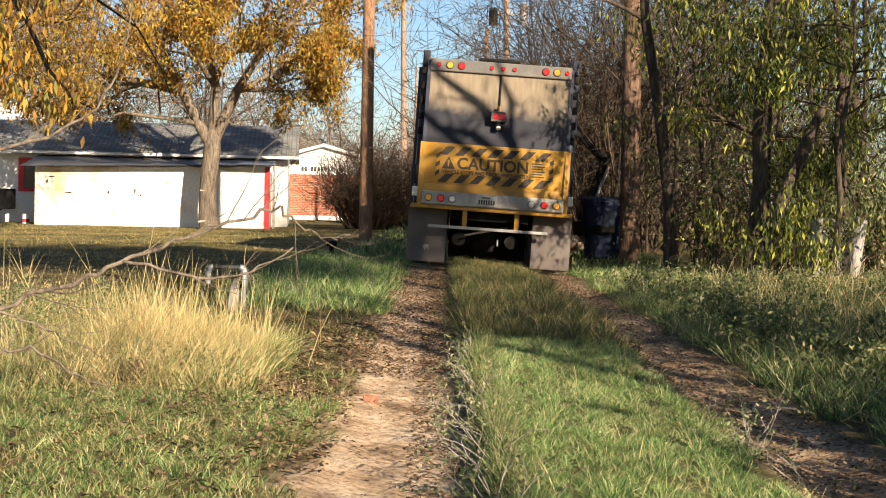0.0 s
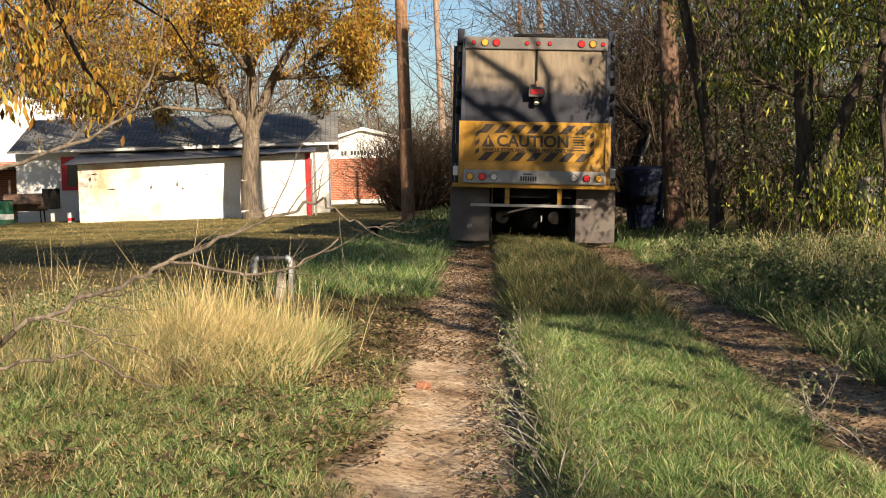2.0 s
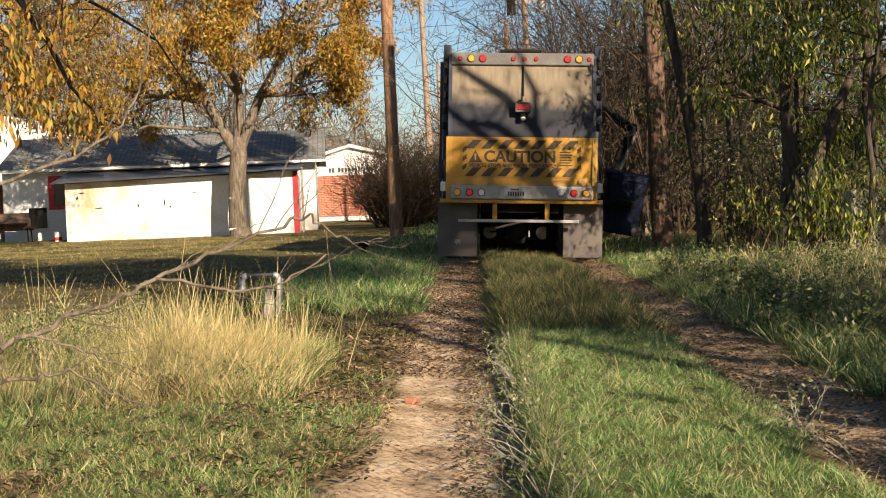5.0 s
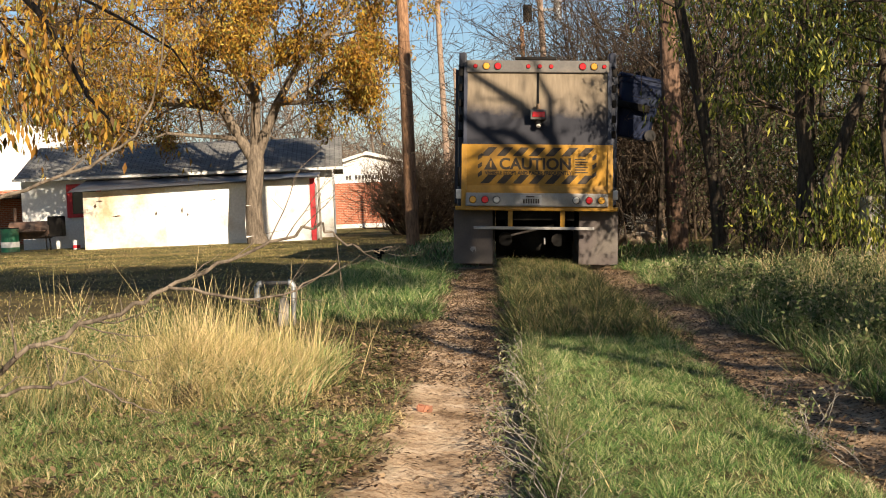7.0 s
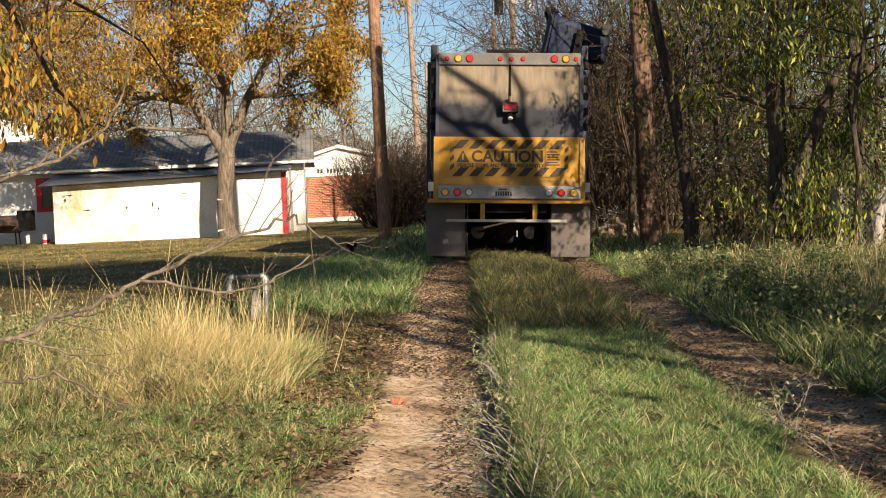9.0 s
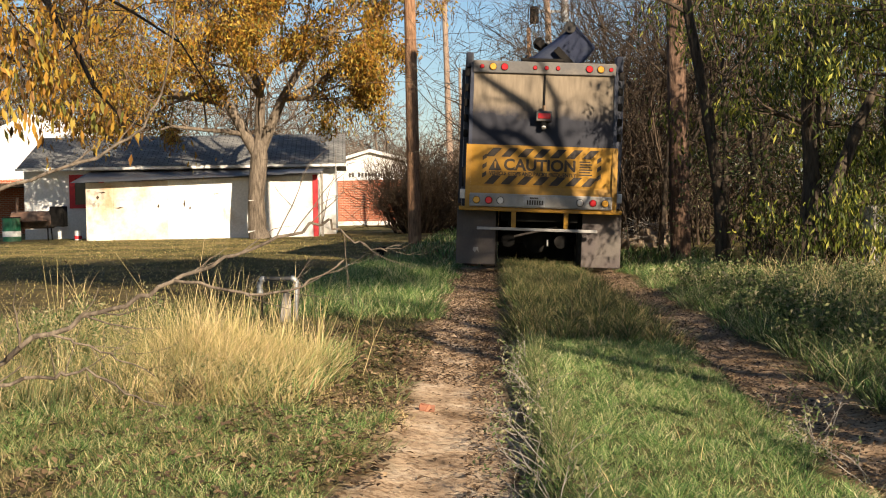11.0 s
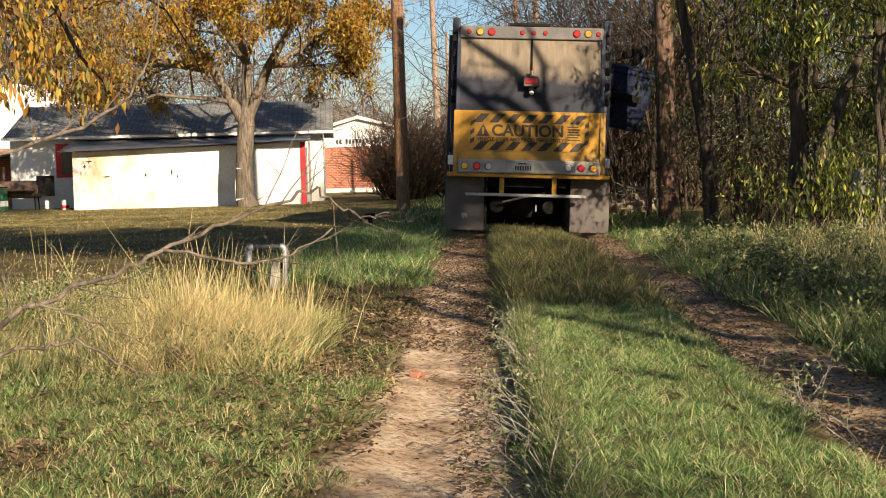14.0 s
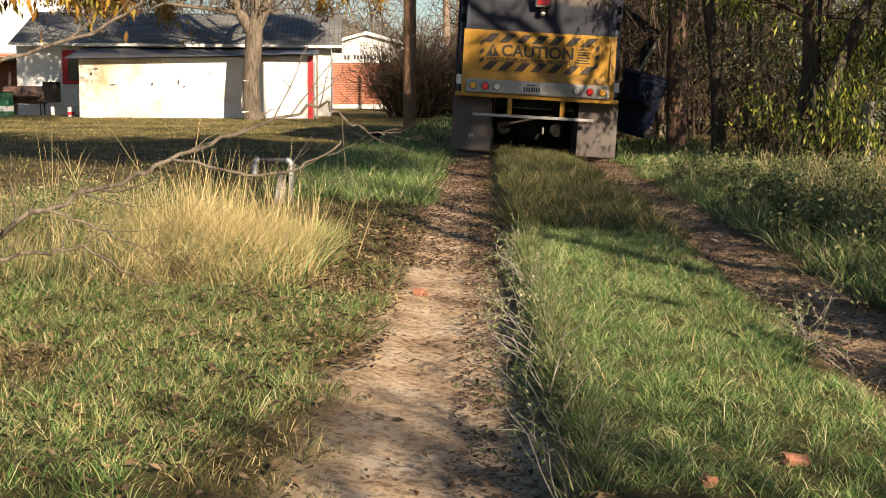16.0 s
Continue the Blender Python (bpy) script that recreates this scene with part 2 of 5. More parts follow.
M_DUSTY = worn("dusty_grey_steel", (0.11, 0.10, 0.09), (0.18, 0.15, 0.12), 2.5, 30, rough=0.65, metal=0.2)
M_RUBBER = worn("dusty_rubber", (0.085, 0.066, 0.058), (0.125, 0.105, 0.083), 1.8, 40, 0.4, 0.75, 0.8)
M_TYRE = worn("tyre_rubber", (0.018, 0.017, 0.016), (0.07, 0.06, 0.05), 3, 30, rough=0.85)
M_DARK = worn("greasy_black_steel", (0.010, 0.009, 0.008), (0.026, 0.022, 0.018), 3, 30, rough=0.85, spec=0.1)
M_DECAL = worn("brown_black_decal", (0.022, 0.013, 0.006), (0.05, 0.028, 0.01), 4, 40, rough=0.6)
M_PLATE = worn("number_plate", (0.33, 0.32, 0.30), (0.24, 0.22, 0.20), 6, 40, rough=0.5)
M_REDLAMP = glowing("lit_red_lens", (0.36, 0.012, 0.014), 0.10)
M_AMBER = glowing("lit_amber_lens", (0.50, 0.24, 0.03), 0.06)
M_AMBER_OFF = worn("amber_lens", (0.24, 0.12, 0.04), (0.18, 0.10, 0.04), 8, 60, rough=0.35)
M_CLEAR = worn("clear_lens", (0.55, 0.52, 0.47), (0.4, 0.36, 0.31), 8, 60, rough=0.25)
M_GLASS, _nt, _b = material("window_glass", 0.06, 0.0, 0.25)
_b.inputs["Base Color"].default_value = (0.02, 0.022, 0.025, 1)
M_GALV = worn("galvanised_steel", (0.32, 0.33, 0.33), (0.2, 0.18, 0.16), 5, 60, rough=0.5, metal=0.5)
M_PIPE = worn("old_grey_pipe", (0.035, 0.035, 0.036), (0.085, 0.078, 0.07), 9, 60, rough=0.7)
M_RUST = worn("rusty_smoker_steel", (0.06, 0.04, 0.03), (0.20, 0.11, 0.07), 3, 30, rough=0.8)
M_DRUMGREEN = worn("green_drum_paint", (0.02, 0.15, 0.07), (0.10, 0.12, 0.07), 3, 30, rough=0.6)
M_CLAY = worn("red_brick_clay", (0.33, 0.14, 0.08), (0.25, 0.12, 0.075), 12, 80, rough=0.9)
M_MOUND = worn("pale_brush_heap", (0.34, 0.25, 0.16), (0.18, 0.125, 0.08), 5, 40, rough=0.95, bump=0.8)
M_WIRE = worn("grey_wire", (0.12, 0.12, 0.12), (0.07, 0.07, 0.07), 5, 60, rough=0.6)


# ---- mesh helpers ----
def mesh_object(name, mesh, mat, parent=None, label=""):
    ob = new(name, mesh)
    mesh.materials.append(mat)
    if parent is not None:
        ob.parent = parent
    if label:
        ob["label"] = label
    return ob


def part(name, bm, mat, parent=None, label="", smooth=False):
    me = bpy.data.meshes.new(name)
    bm.normal_update()
    bm.to_mesh(me)
    bm.free()
    if smooth:
        me.polygons.foreach_set("use_smooth", [True] * len(me.polygons))
    return mesh_object(name, me, mat, parent, label)


def box(x0, x1, y0, y1, z0, z1, bevel=0.0, bm=None, m=None):
    bm = bm or bmesh.new()
    vs = bmesh.ops.create_cube(bm, size=1.0, matrix=Matrix.Translation(((x0 + x1) / 2, (y0 + y1) / 2, (z0 + z1) / 2)) @ Matrix.Diagonal((x1 - x0, y1 - y0, z1 - z0, 1)))["verts"]
    if bevel:
        es = list({e for v in vs for e in v.link_edges})
        vs = list({v for f in bmesh.ops.bevel(bm, geom=es, offset=bevel, segments=2, affect="EDGES", profile=0.6)["faces"] for v in f.verts} | {v for v in vs if v.is_valid})
    if m is not None:
        bmesh.ops.transform(bm, matrix=m, verts=vs)
    return bm


def tube(p, q, r0, r1=None, sides=12, bm=None):
    """A closed tapered cylinder from p to q."""
    bm = bm or bmesh.new()
    p, q = Vector(p), Vector(q)
    d = q - p
    m = Matrix.Translation((p + q) / 2) @ d.to_track_quat("Z", "Y").to_matrix().to_4x4()
    bmesh.ops.create_cone(bm, cap_ends=True, segments=sides, radius1=r0, radius2=r0 if r1 is None else r1, depth=d.length, matrix=m)
    return bm


def prism(outline, y0, y1, bm=None):
    """A slab between y0 and y1 whose outline is a list of (x, z)."""
    bm = bm or bmesh.new()
    a = [bm.verts.new((x, y0, z)) for x, z in outline]
    b = [bm.verts.new((x, y1, z)) for x, z in outline]
    bm.faces.new(a)
    bm.faces.new(b[::-1])
    for i in range(len(a)):
        j = (i + 1) % len(a)
        bm.faces.new((a[i], b[i], b[j], a[j]))
    bmesh.ops.recalc_face_normals(bm, faces=bm.faces)
    return bm


def profile(outline, x0, x1, bm=None):
    """A slab between x0 and x1 whose outline is a list of (y, z)."""
    bm = bm or bmesh.new()
    a = [bm.verts.new((x0, y, z)) for y, z in outline]
    b = [bm.verts.new((x1, y, z)) for y, z in outline]
    bm.faces.new(a)
    bm.faces.new(b[::-1])
    for i in range(len(a)):
        j = (i + 1) % len(a)
        bm.faces.new((a[i], b[i], b[j], a[j]))
    bmesh.ops.recalc_face_normals(bm, faces=bm.faces)
    return bm


def lettering(text, width, height, mat, parent, m, thick=0.002, bold=0.016):
    """Raised letters of the built-in font, fitted to a width and a height, standing in the x-z plane."""
    cu = bpy.data.curves.new("lettering", "FONT")
    cu.body, cu.align_x, cu.align_y, cu.size, cu.extrude = text, "CENTER", "CENTER", 1.0, 0.01
    cu.offset = bold
    tmp = new("lettering", cu)
    bpy.context.view_layer.update()
    me = bpy.data.meshes.new_from_object(tmp.evaluated_get(bpy.context.evaluated_depsgraph_get()))
    bpy.data.objects.remove(tmp)
    co = np.empty(len(me.vertices) * 3)
    me.vertices.foreach_get("co", co)
    co = co.reshape(-1, 3)
    lo, hi = co.min(0), co.max(0)
    co = (co - (lo + hi) / 2) / (hi - lo) * np.array([width, height, thick])
    out = np.c_[co[:, 0], -co[:, 2], co[:, 1]]
    me.vertices.foreach_set("co", out.ravel())
    me.materials.clear()
    ob = mesh_object("lettering", me, mat, parent)
    ob.matrix_basis = m
    return ob


def from_arrays(name, verts, faces, mat, parent=None, smooth=False):
    """verts (n, 3); faces (m, k) of equal size."""
    me = bpy.data.meshes.new(name)
    verts, faces = np.ascontiguousarray(verts, dtype=np.float32), np.ascontiguousarray(faces, dtype=np.int32)
    m, k = faces.shape
    me.vertices.add(len(verts))
    me.vertices.foreach_set("co", verts.ravel())
    me.loops.add(m * k)
    me.loops.foreach_set("vertex_index", faces.ravel())
    me.polygons.add(m)
    me.polygons.foreach_set("loop_start", np.arange(0, m * k, k, dtype=np.int32))
    me.update(calc_edges=True)
    if smooth:
        me.polygons.foreach_set("use_smooth", np.ones(m, dtype=bool))
    me.validate()
    return mesh_object(name, me, mat, parent)


def thing(name, label, category, m=None, group=""):
    e = new(name)
    e.empty_display_size = 0.2
    if m is not None:
        e.matrix_basis = m
    return tagged(e, label, category, group)


# ---- ground ----
def wave(x, y):
    return (np.sin(1.7 * x + 0.6 * y) * np.sin(0.9 * y - 0.8 * x + 1.0) + 0.5 * np.sin(3.1 * x - 2.3 * y + 2.0)) * 0.5


def height(x, y):
    """Height of the ground: flat yard, alley falling gently to one side, two shallow ruts."""
    x, y = np.asarray(x, float), np.asarray(y, float)
    fall = -0.085 * np.clip((x + 0.3) / 2.3, 0, 1)
    rut = -0.052 * np.clip((x + 0.62) / 0.35, 0, 1) * np.clip((0.27 - x) / 0.09, 0, 1) - 0.045 * np.exp(-((x - 1.75) / 0.27) ** 2)
    hump = 0.085 * np.clip((x - 0.18) / 0.12, 0, 1) * np.clip((1.62 - x) / 0.3, 0, 1)
    bank = 0.10 * np.clip((x - 2.5) / 1.5, 0, 1) + 0.05 * np.clip((-0.7 - x) / 0.6, 0, 1)
    far = np.clip((y - 28) / 12, 0, 1)
    return (fall + bank) * (1 - 0.6 * far) + (rut + hump) * np.clip((70 - y) / 20, 0, 1) + 0.018 * wave(x * 1.3, y) * (1 - 0.5 * far)


def build_ground():
    xs = np.concatenate([[-900, -400, -200, -120, -80, -60, -45, -35], np.arange(-28, -8, 1.0), np.arange(-8, -4, 0.25), np.arange(-4, -0.8, 0.13), np.arange(-0.8, 0.6, 0.05), np.arange(0.6, 5, 0.13), np.arange(5, 12, 0.5), np.arange(12, 30, 2.0), [35, 50, 80, 130, 250, 900]])
    ys = np.concatenate([[-600, -200, -80, -40, -25], np.arange(-15, 3, 1.0), np.arange(3, 24, 0.14), np.arange(24, 50, 0.4), np.arange(50, 80, 2.0), [85, 100, 130, 180, 260, 400, 700, 1500, 3000]])
    X, Y = np.meshgrid(xs, ys)
    Z = height(X, Y)
    fine = (np.abs(X) < 5) & (Y > 4) & (Y < 24)
    Z = Z + fine * RNG.normal(0, 0.005, X.shape)
    n, k = X.shape
    idx = np.arange(n * k).reshape(n, k)
    faces = np.stack([idx[:-1, :-1], idx[:-1, 1:], idx[1:, 1:], idx[1:, :-1]], -1).reshape(-1, 4)
    ob = from_arrays("ground", np.stack([X, Y, Z], -1).reshape(-1, 3), faces, M_EARTH, smooth=True)
    tagged(ob, "rough grassy ground with two worn dirt wheel tracks", "ground", kind="structure")


build_ground()


# ---- plants: blades, leaves, wood ----
def blades(name, xy, tall, wide, lean, mat, label, category="grass", curl=0.5, tuft=0, simple=False, shape=None):
    """A field of bent blades. tuft: so many stand together and fan outwards; simple: fewer cross-cuts."""
    global RNG
    RNG = np.random.default_rng(len(xy))
    n = len(xy)
    tall = np.broadcast_to(tall, n) * RNG.uniform(0.55, 1.25, n)
    wide = np.broadcast_to(wide, n) * RNG.uniform(0.7, 1.3, n)
    a, b = RNG.uniform(0, 2 * np.pi, n), RNG.uniform(0, 2 * np.pi, n)
    ln = np.abs(RNG.normal(0, lean, n)) + 0.08
    tall = tall * (0.75 + 0.5 * np.clip(0.5 + wave(xy[:, 0] * 2.7, xy[:, 1] * 2.1), 0, 1))
    b = np.where(RNG.random(n) < 0.6, 5.0 * wave(xy[:, 0] * 3.1, xy[:, 1] * 2.6) + RNG.normal(0, 0.8, n), b)
    if tuft:
        seat = RNG.integers(0, max(1, n // tuft), n)
        off = RNG.normal(0, 0.028, (n, 2))
        xy = xy[seat] + off
        b = np.arctan2(off[:, 1], off[:, 0]) + RNG.normal(0, 0.5, n)
        ln = ln * 0.6 + 9.0 * np.linalg.norm(off, axis=1)
        tall = tall * RNG.uniform(0.65, 1.3, max(1, n // tuft))[seat]
    tall = tall * (0.6 + 0.8 * np.clip(0.5 + wave(xy[:, 0] * 11.0, xy[:, 1] * 7.0), 0, 1))
    if shape is not None:
        tall = tall * shape(xy[:, 0], xy[:, 1])
    side = np.stack([np.cos(a), np.sin(a), np.zeros(n)], 1)
    over = np.stack([np.cos(b), np.sin(b), np.zeros(n)], 1)
    base = np.c_[xy, height(xy[:, 0], xy[:, 1]) - 0.01]
    pts = []
    for f, w in ((0.0, 1.0), (0.55, 0.8)) if simple else ((0.0, 1.0), (0.5, 0.85), (0.85, 0.5)):
        c = base + over * (ln * tall * (f + curl * f * f))[:, None] + np.array([0, 0, 1.0]) * (tall * (f - 0.25 * np.minimum(ln, 1.5) * f * f))[:, None]
        pts += [c - side * (wide * w / 2)[:, None], c + side * (wide * w / 2)[:, None]]
    pts.append(base + over * (ln * tall * (1 + curl))[:, None] + np.array([0, 0, 1.0]) * (tall * (1 - 0.38 * np.minimum(ln, 1.5)))[:, None])
    v = np.stack(pts, 1).reshape(-1, 3)
    o = np.arange(n)[:, None] * len(pts)
    tri = np.array([[0, 1, 3], [0, 3, 2], [2, 3, 4]] if simple else [[0, 1, 3], [0, 3, 2], [2, 3, 5], [2, 5, 4], [4, 5, 6]])
    f = (o[:, None, :] + tri[None]).reshape(-1, 3)
    return tagged(from_arrays(name, v, f, mat), label, category, kind="stuff")


def leaf_arrays(at, size, slim, hang, fold=0.25):
    """Folded leaves (two halves meeting on the rib). hang: 1 hangs down, 0 any way."""
    n = len(at)
    d = RNG.normal(0, 1, (n, 3))
    d /= np.linalg.norm(d, axis=1, keepdims=True)
    d = d * (1 - hang) + np.array([0, 0, -1.0]) * hang + RNG.normal(0, 0.18, (n, 3))
    d /= np.linalg.norm(d, axis=1, keepdims=True)
    s = np.cross(d, RNG.normal(0, 1, (n, 3)))
    s /= np.linalg.norm(s, axis=1, keepdims=True)
    u = np.cross(s, d)
    L = (size * RNG.uniform(0.6, 1.3, n))[:, None]
    W = L * slim / 2
    p = [at, at + d * L * 0.45 + s * W + u * W * fold, at + d * L, at + d * L * 0.45 - s * W + u * W * fold]
    v = np.stack(p, 1).reshape(-1, 3)
    o = np.arange(n)[:, None] * 4
    f = (o[:, None, :] + np.array([[0, 1, 2], [0, 2, 3]])[None]).reshape(-1, 3)
    return v, f


def wood_arrays(segs, sides=5):
    """Tapered prisms along segments (p, q, r0, r1)."""
    s = np.array([(*p, *q, a, b) for p, q, a, b in segs], dtype=float)
    p, q, r0, r1 = s[:, :3], s[:, 3:6], s[:, 6], s[:, 7]
    d = q - p
    d /= np.linalg.norm(d, axis=1, keepdims=True) + 1e-9
    ref = np.where(np.abs(d[:, 2:3]) > 0.9, np.array([[1.0, 0, 0]]), np.array([[0, 0, 1.0]]))
    a = np.cross(d, ref)
    a /= np.linalg.norm(a, axis=1, keepdims=True)
    b = np.cross(d, a)
    rings = []
    for c, r in ((p, r0), (q, r1)):
        for k in range(sides):
            t = 2 * np.pi * k / sides
            rings.append(c + (a * np.cos(t) + b * np.sin(t)) * r[:, None])
    v = np.stack(rings, 1).reshape(-1, 3)
    o = np.arange(len(s))[:, None] * 2 * sides
    quads = np.array([[k, (k + 1) % sides, sides + (k + 1) % sides, sides + k] for k in range(sides)])
    return v, (o[:, None, :] + quads[None]).reshape(-1, 4)


def pipe_arrays(pts, radii, sides=14):
    """One closed skin along a line of points."""
    pts = np.array(pts, float)
    d = np.gradient(pts, axis=0)
    d /= np.linalg.norm(d, axis=1, keepdims=True)
    ref = np.where(np.abs(d[:, 2:3]) > 0.9, np.array([[1.0, 0, 0]]), np.array([[0, 0, 1.0]]))
    a = np.cross(d, ref)
    a /= np.linalg.norm(a, axis=1, keepdims=True)
    b = np.cross(d, a)
    n = len(pts)
    v = [pts + (a * math.cos(2 * math.pi * k / sides) + b * math.sin(2 * math.pi * k / sides)) * np.array(radii)[:, None] for k in range(sides)]
    v = np.stack(v, 1).reshape(-1, 3)
    f = [(i * sides + k, i * sides + (k + 1) % sides, (i + 1) * sides + (k + 1) % sides, (i + 1) * sides + k) for i in range(n - 1) for k in range(sides)]
    f += [((n - 1) * sides + k, (n - 1) * sides + k + 1, (n - 1) * sides + sides - 2 - k, (n - 1) * sides + sides - 1 - k) for k in range(sides // 2 - 1)]
    return v, np.array(f)


def grow(p, d, length, r, level, segs, tips, up=0.06, wander=0.22, kids=(2, 4), spread=0.75, shrink=0.68):
    """A limb of four pieces that wanders, with side limbs; its last level ends in tips."""
    p, d = np.array(p, float), np.array(d, float)
    d /= np.linalg.norm(d)
    n, r1 = 4, r * 0.55
    for i in range(n):
        d = d + RNG.normal(0, wander, 3) * 0.6 + np.array([0, 0, up])
        d /= np.linalg.norm(d)
        q = p + d * length / n
        ra, rb = r + (r1 - r) * i / n, r + (r1 - r) * (i + 1) / n
        segs.append((p, q, ra, rb))
        p = q
        if level == 0:
            tips.append(p)
        elif i >= 1 and i < n - 1 and RNG.random() < 0.75:
            side = d + RNG.normal(0, spread, 3)
            grow(p, side, length * shrink * RNG.uniform(0.7, 1.1), rb * 0.6, level - 1, segs, tips, up, wander, kids, spread, shrink)
    if level > 0:
        for _ in range(int(RNG.integers(kids[0], kids[1]))):
            side = d + RNG.normal(0, spread * 0.8, 3)
            grow(p, side, length * shrink * RNG.uniform(0.75, 1.1), r1 * 0.75, level - 1, segs, tips, up, wander, kids, spread, shrink)


def tree(name, label, base, trunk, limbs, level, bark_mat, leaf=None, group="", category="tree", up=0.06, wander=0.22, kids=(2, 4), spread=0.75, shrink=0.68, thin=0.03, twig_mat=None, seed=0, floor=-1.0, drop=0.5, front=None, lines=(), line_level=1, clumps=0.0):
    """trunk: list of (dx, dy, z, radius) from the base up; limbs: (point index, direction, length, radius).
    leaf: (material, leaves a tip, scatter, size, slimness, hang)."""
    global RNG
    x, y = base
    RNG = np.random.default_rng(int(abs(x) * 1000 + abs(y) * 77) + seed)
    z = float(height(x, y)) - 0.05
    root = thing(name, label, category, pose(x, y, z), group)
    pts = [np.array((dx, dy, dz)) for dx, dy, dz, _ in trunk]
    rad = [t[3] for t in trunk]
    segs, tips = [], []
    for i in range(len(pts) - 1):
        segs.append((pts[i], pts[i + 1], rad[i], rad[i + 1]))
    for k, d, length, r in limbs:
        grow(pts[k], d, length, r, level, segs, tips, up, wander, kids, spread, shrink)
    for line in lines:
        for a, b in zip(line[:-1], line[1:]):
            segs.append((np.array(a[:3]), np.array(b[:3]), a[3], b[3]))
        for a in line[2:]:
            for _ in range(2):
                grow(a[:3], RNG.normal(0, 0.6, 3) + np.array([-0.3, 0, 0.5]), 0.9, a[3] * 0.35, line_level, segs, tips, up, wander, kids, spread, shrink)
    heavy = [s for s in segs if s[2] >= thin]
    def clear(p):
        low = floor - drop * max(0.0, math.hypot(p[0], p[1]) - 1.0)
        return p[2] > (low if front is None else max(low, front + 0.5 * max(0.0, -p[1])))
    light = [s for s in segs if s[2] < thin and clear(s[1])]
    tips = [p for p in tips if clear(p)]
    v, f = wood_arrays(heavy, 9)
    from_arrays("trunk", v, f, bark_mat, root, smooth=True)
    if light:
        v, f = wood_arrays(light, 3)
        tagged(from_arrays("branchwork", v, f, twig_mat or bark_mat, root), kind="stuff")
    if leaf:
        mat, many, scatter, size, slim, hang = leaf
        tips = np.array(tips)
        if clumps:
            share = np.array([0.5 + clumps * noise.noise(Vector(p) * 1.7 + Vector((x, y, 0))) for p in tips])
            share = np.clip(share, 0.02, 2.0)
            t = tips[RNG.choice(len(tips), int(len(tips) * many), p=share / share.sum())]
        else:
            t = tips[RNG.integers(0, len(tips), int(len(tips) * many))]
        t = t + RNG.normal(0, scatter, t.shape)
        v, f = leaf_arrays(t, size, slim, hang)
        tagged(from_arrays("crown", v, f, mat, root), kind="stuff")
    return root


# ---- buildings ----
# house and shed stand slightly askew to the alley, turned about the house's corner
TURN = pose(-4.9, 46, 0, 0, 0, 5.5) @ pose(4.9, -46, 0)


def build_house():
    h = thing("house", "low white house with dark grey shingled roof", "house", TURN)
    part("wall", box(-15.1, -4.9, 47.0, 54.0, -0.1, 2.26), M_WHITE, h)
    ry, rz, ez = 50.6, 3.40, 2.26
    part("roof", profile([(46.5, ez), (46.5, ez + 0.10), (ry, rz + 0.12), (54.6, ez + 0.10), (54.6, ez), (ry, rz)], -15.2, -4.55), M_SHINGLE, h, "dark grey shingles")
    part("gable", prism([(0, 0), (7.0, 0), (3.6, 1.05)], 0, 0.12), M_WHITE, h).matrix_basis = pose(-4.92, 47.0, ez, 0, 0, 90)
    part("fascia", box(-15.25, -4.5, 46.46, 46.5, ez + 0.0, ez + 0.085), M_TRIM, h)
    w = part("window_frame", box(-13.62, -13.44, 46.9, 46.99, 1.02, 2.12), M_RED, h, "red window frame")
    part("frame_bar", box(-13.44, -12.66, 46.9, 46.99, 1.02, 1.14), M_RED, w)
    part("frame_bar", box(-13.44, -12.66, 46.9, 46.99, 2.0, 2.12), M_RED, w)
    part("frame_bar", box(-12.66, -12.5, 46.9, 46.99, 1.02, 2.12), M_RED, w)
    part("pane", box(-13.44, -12.66, 46.94, 46.98, 1.14, 2.0), M_GLASS, w)
    part("vent_pipe", tube((-10.9, 49, 2.7), (-10.9, 49, 3.4), 0.06), M_GALV, h)
    return h


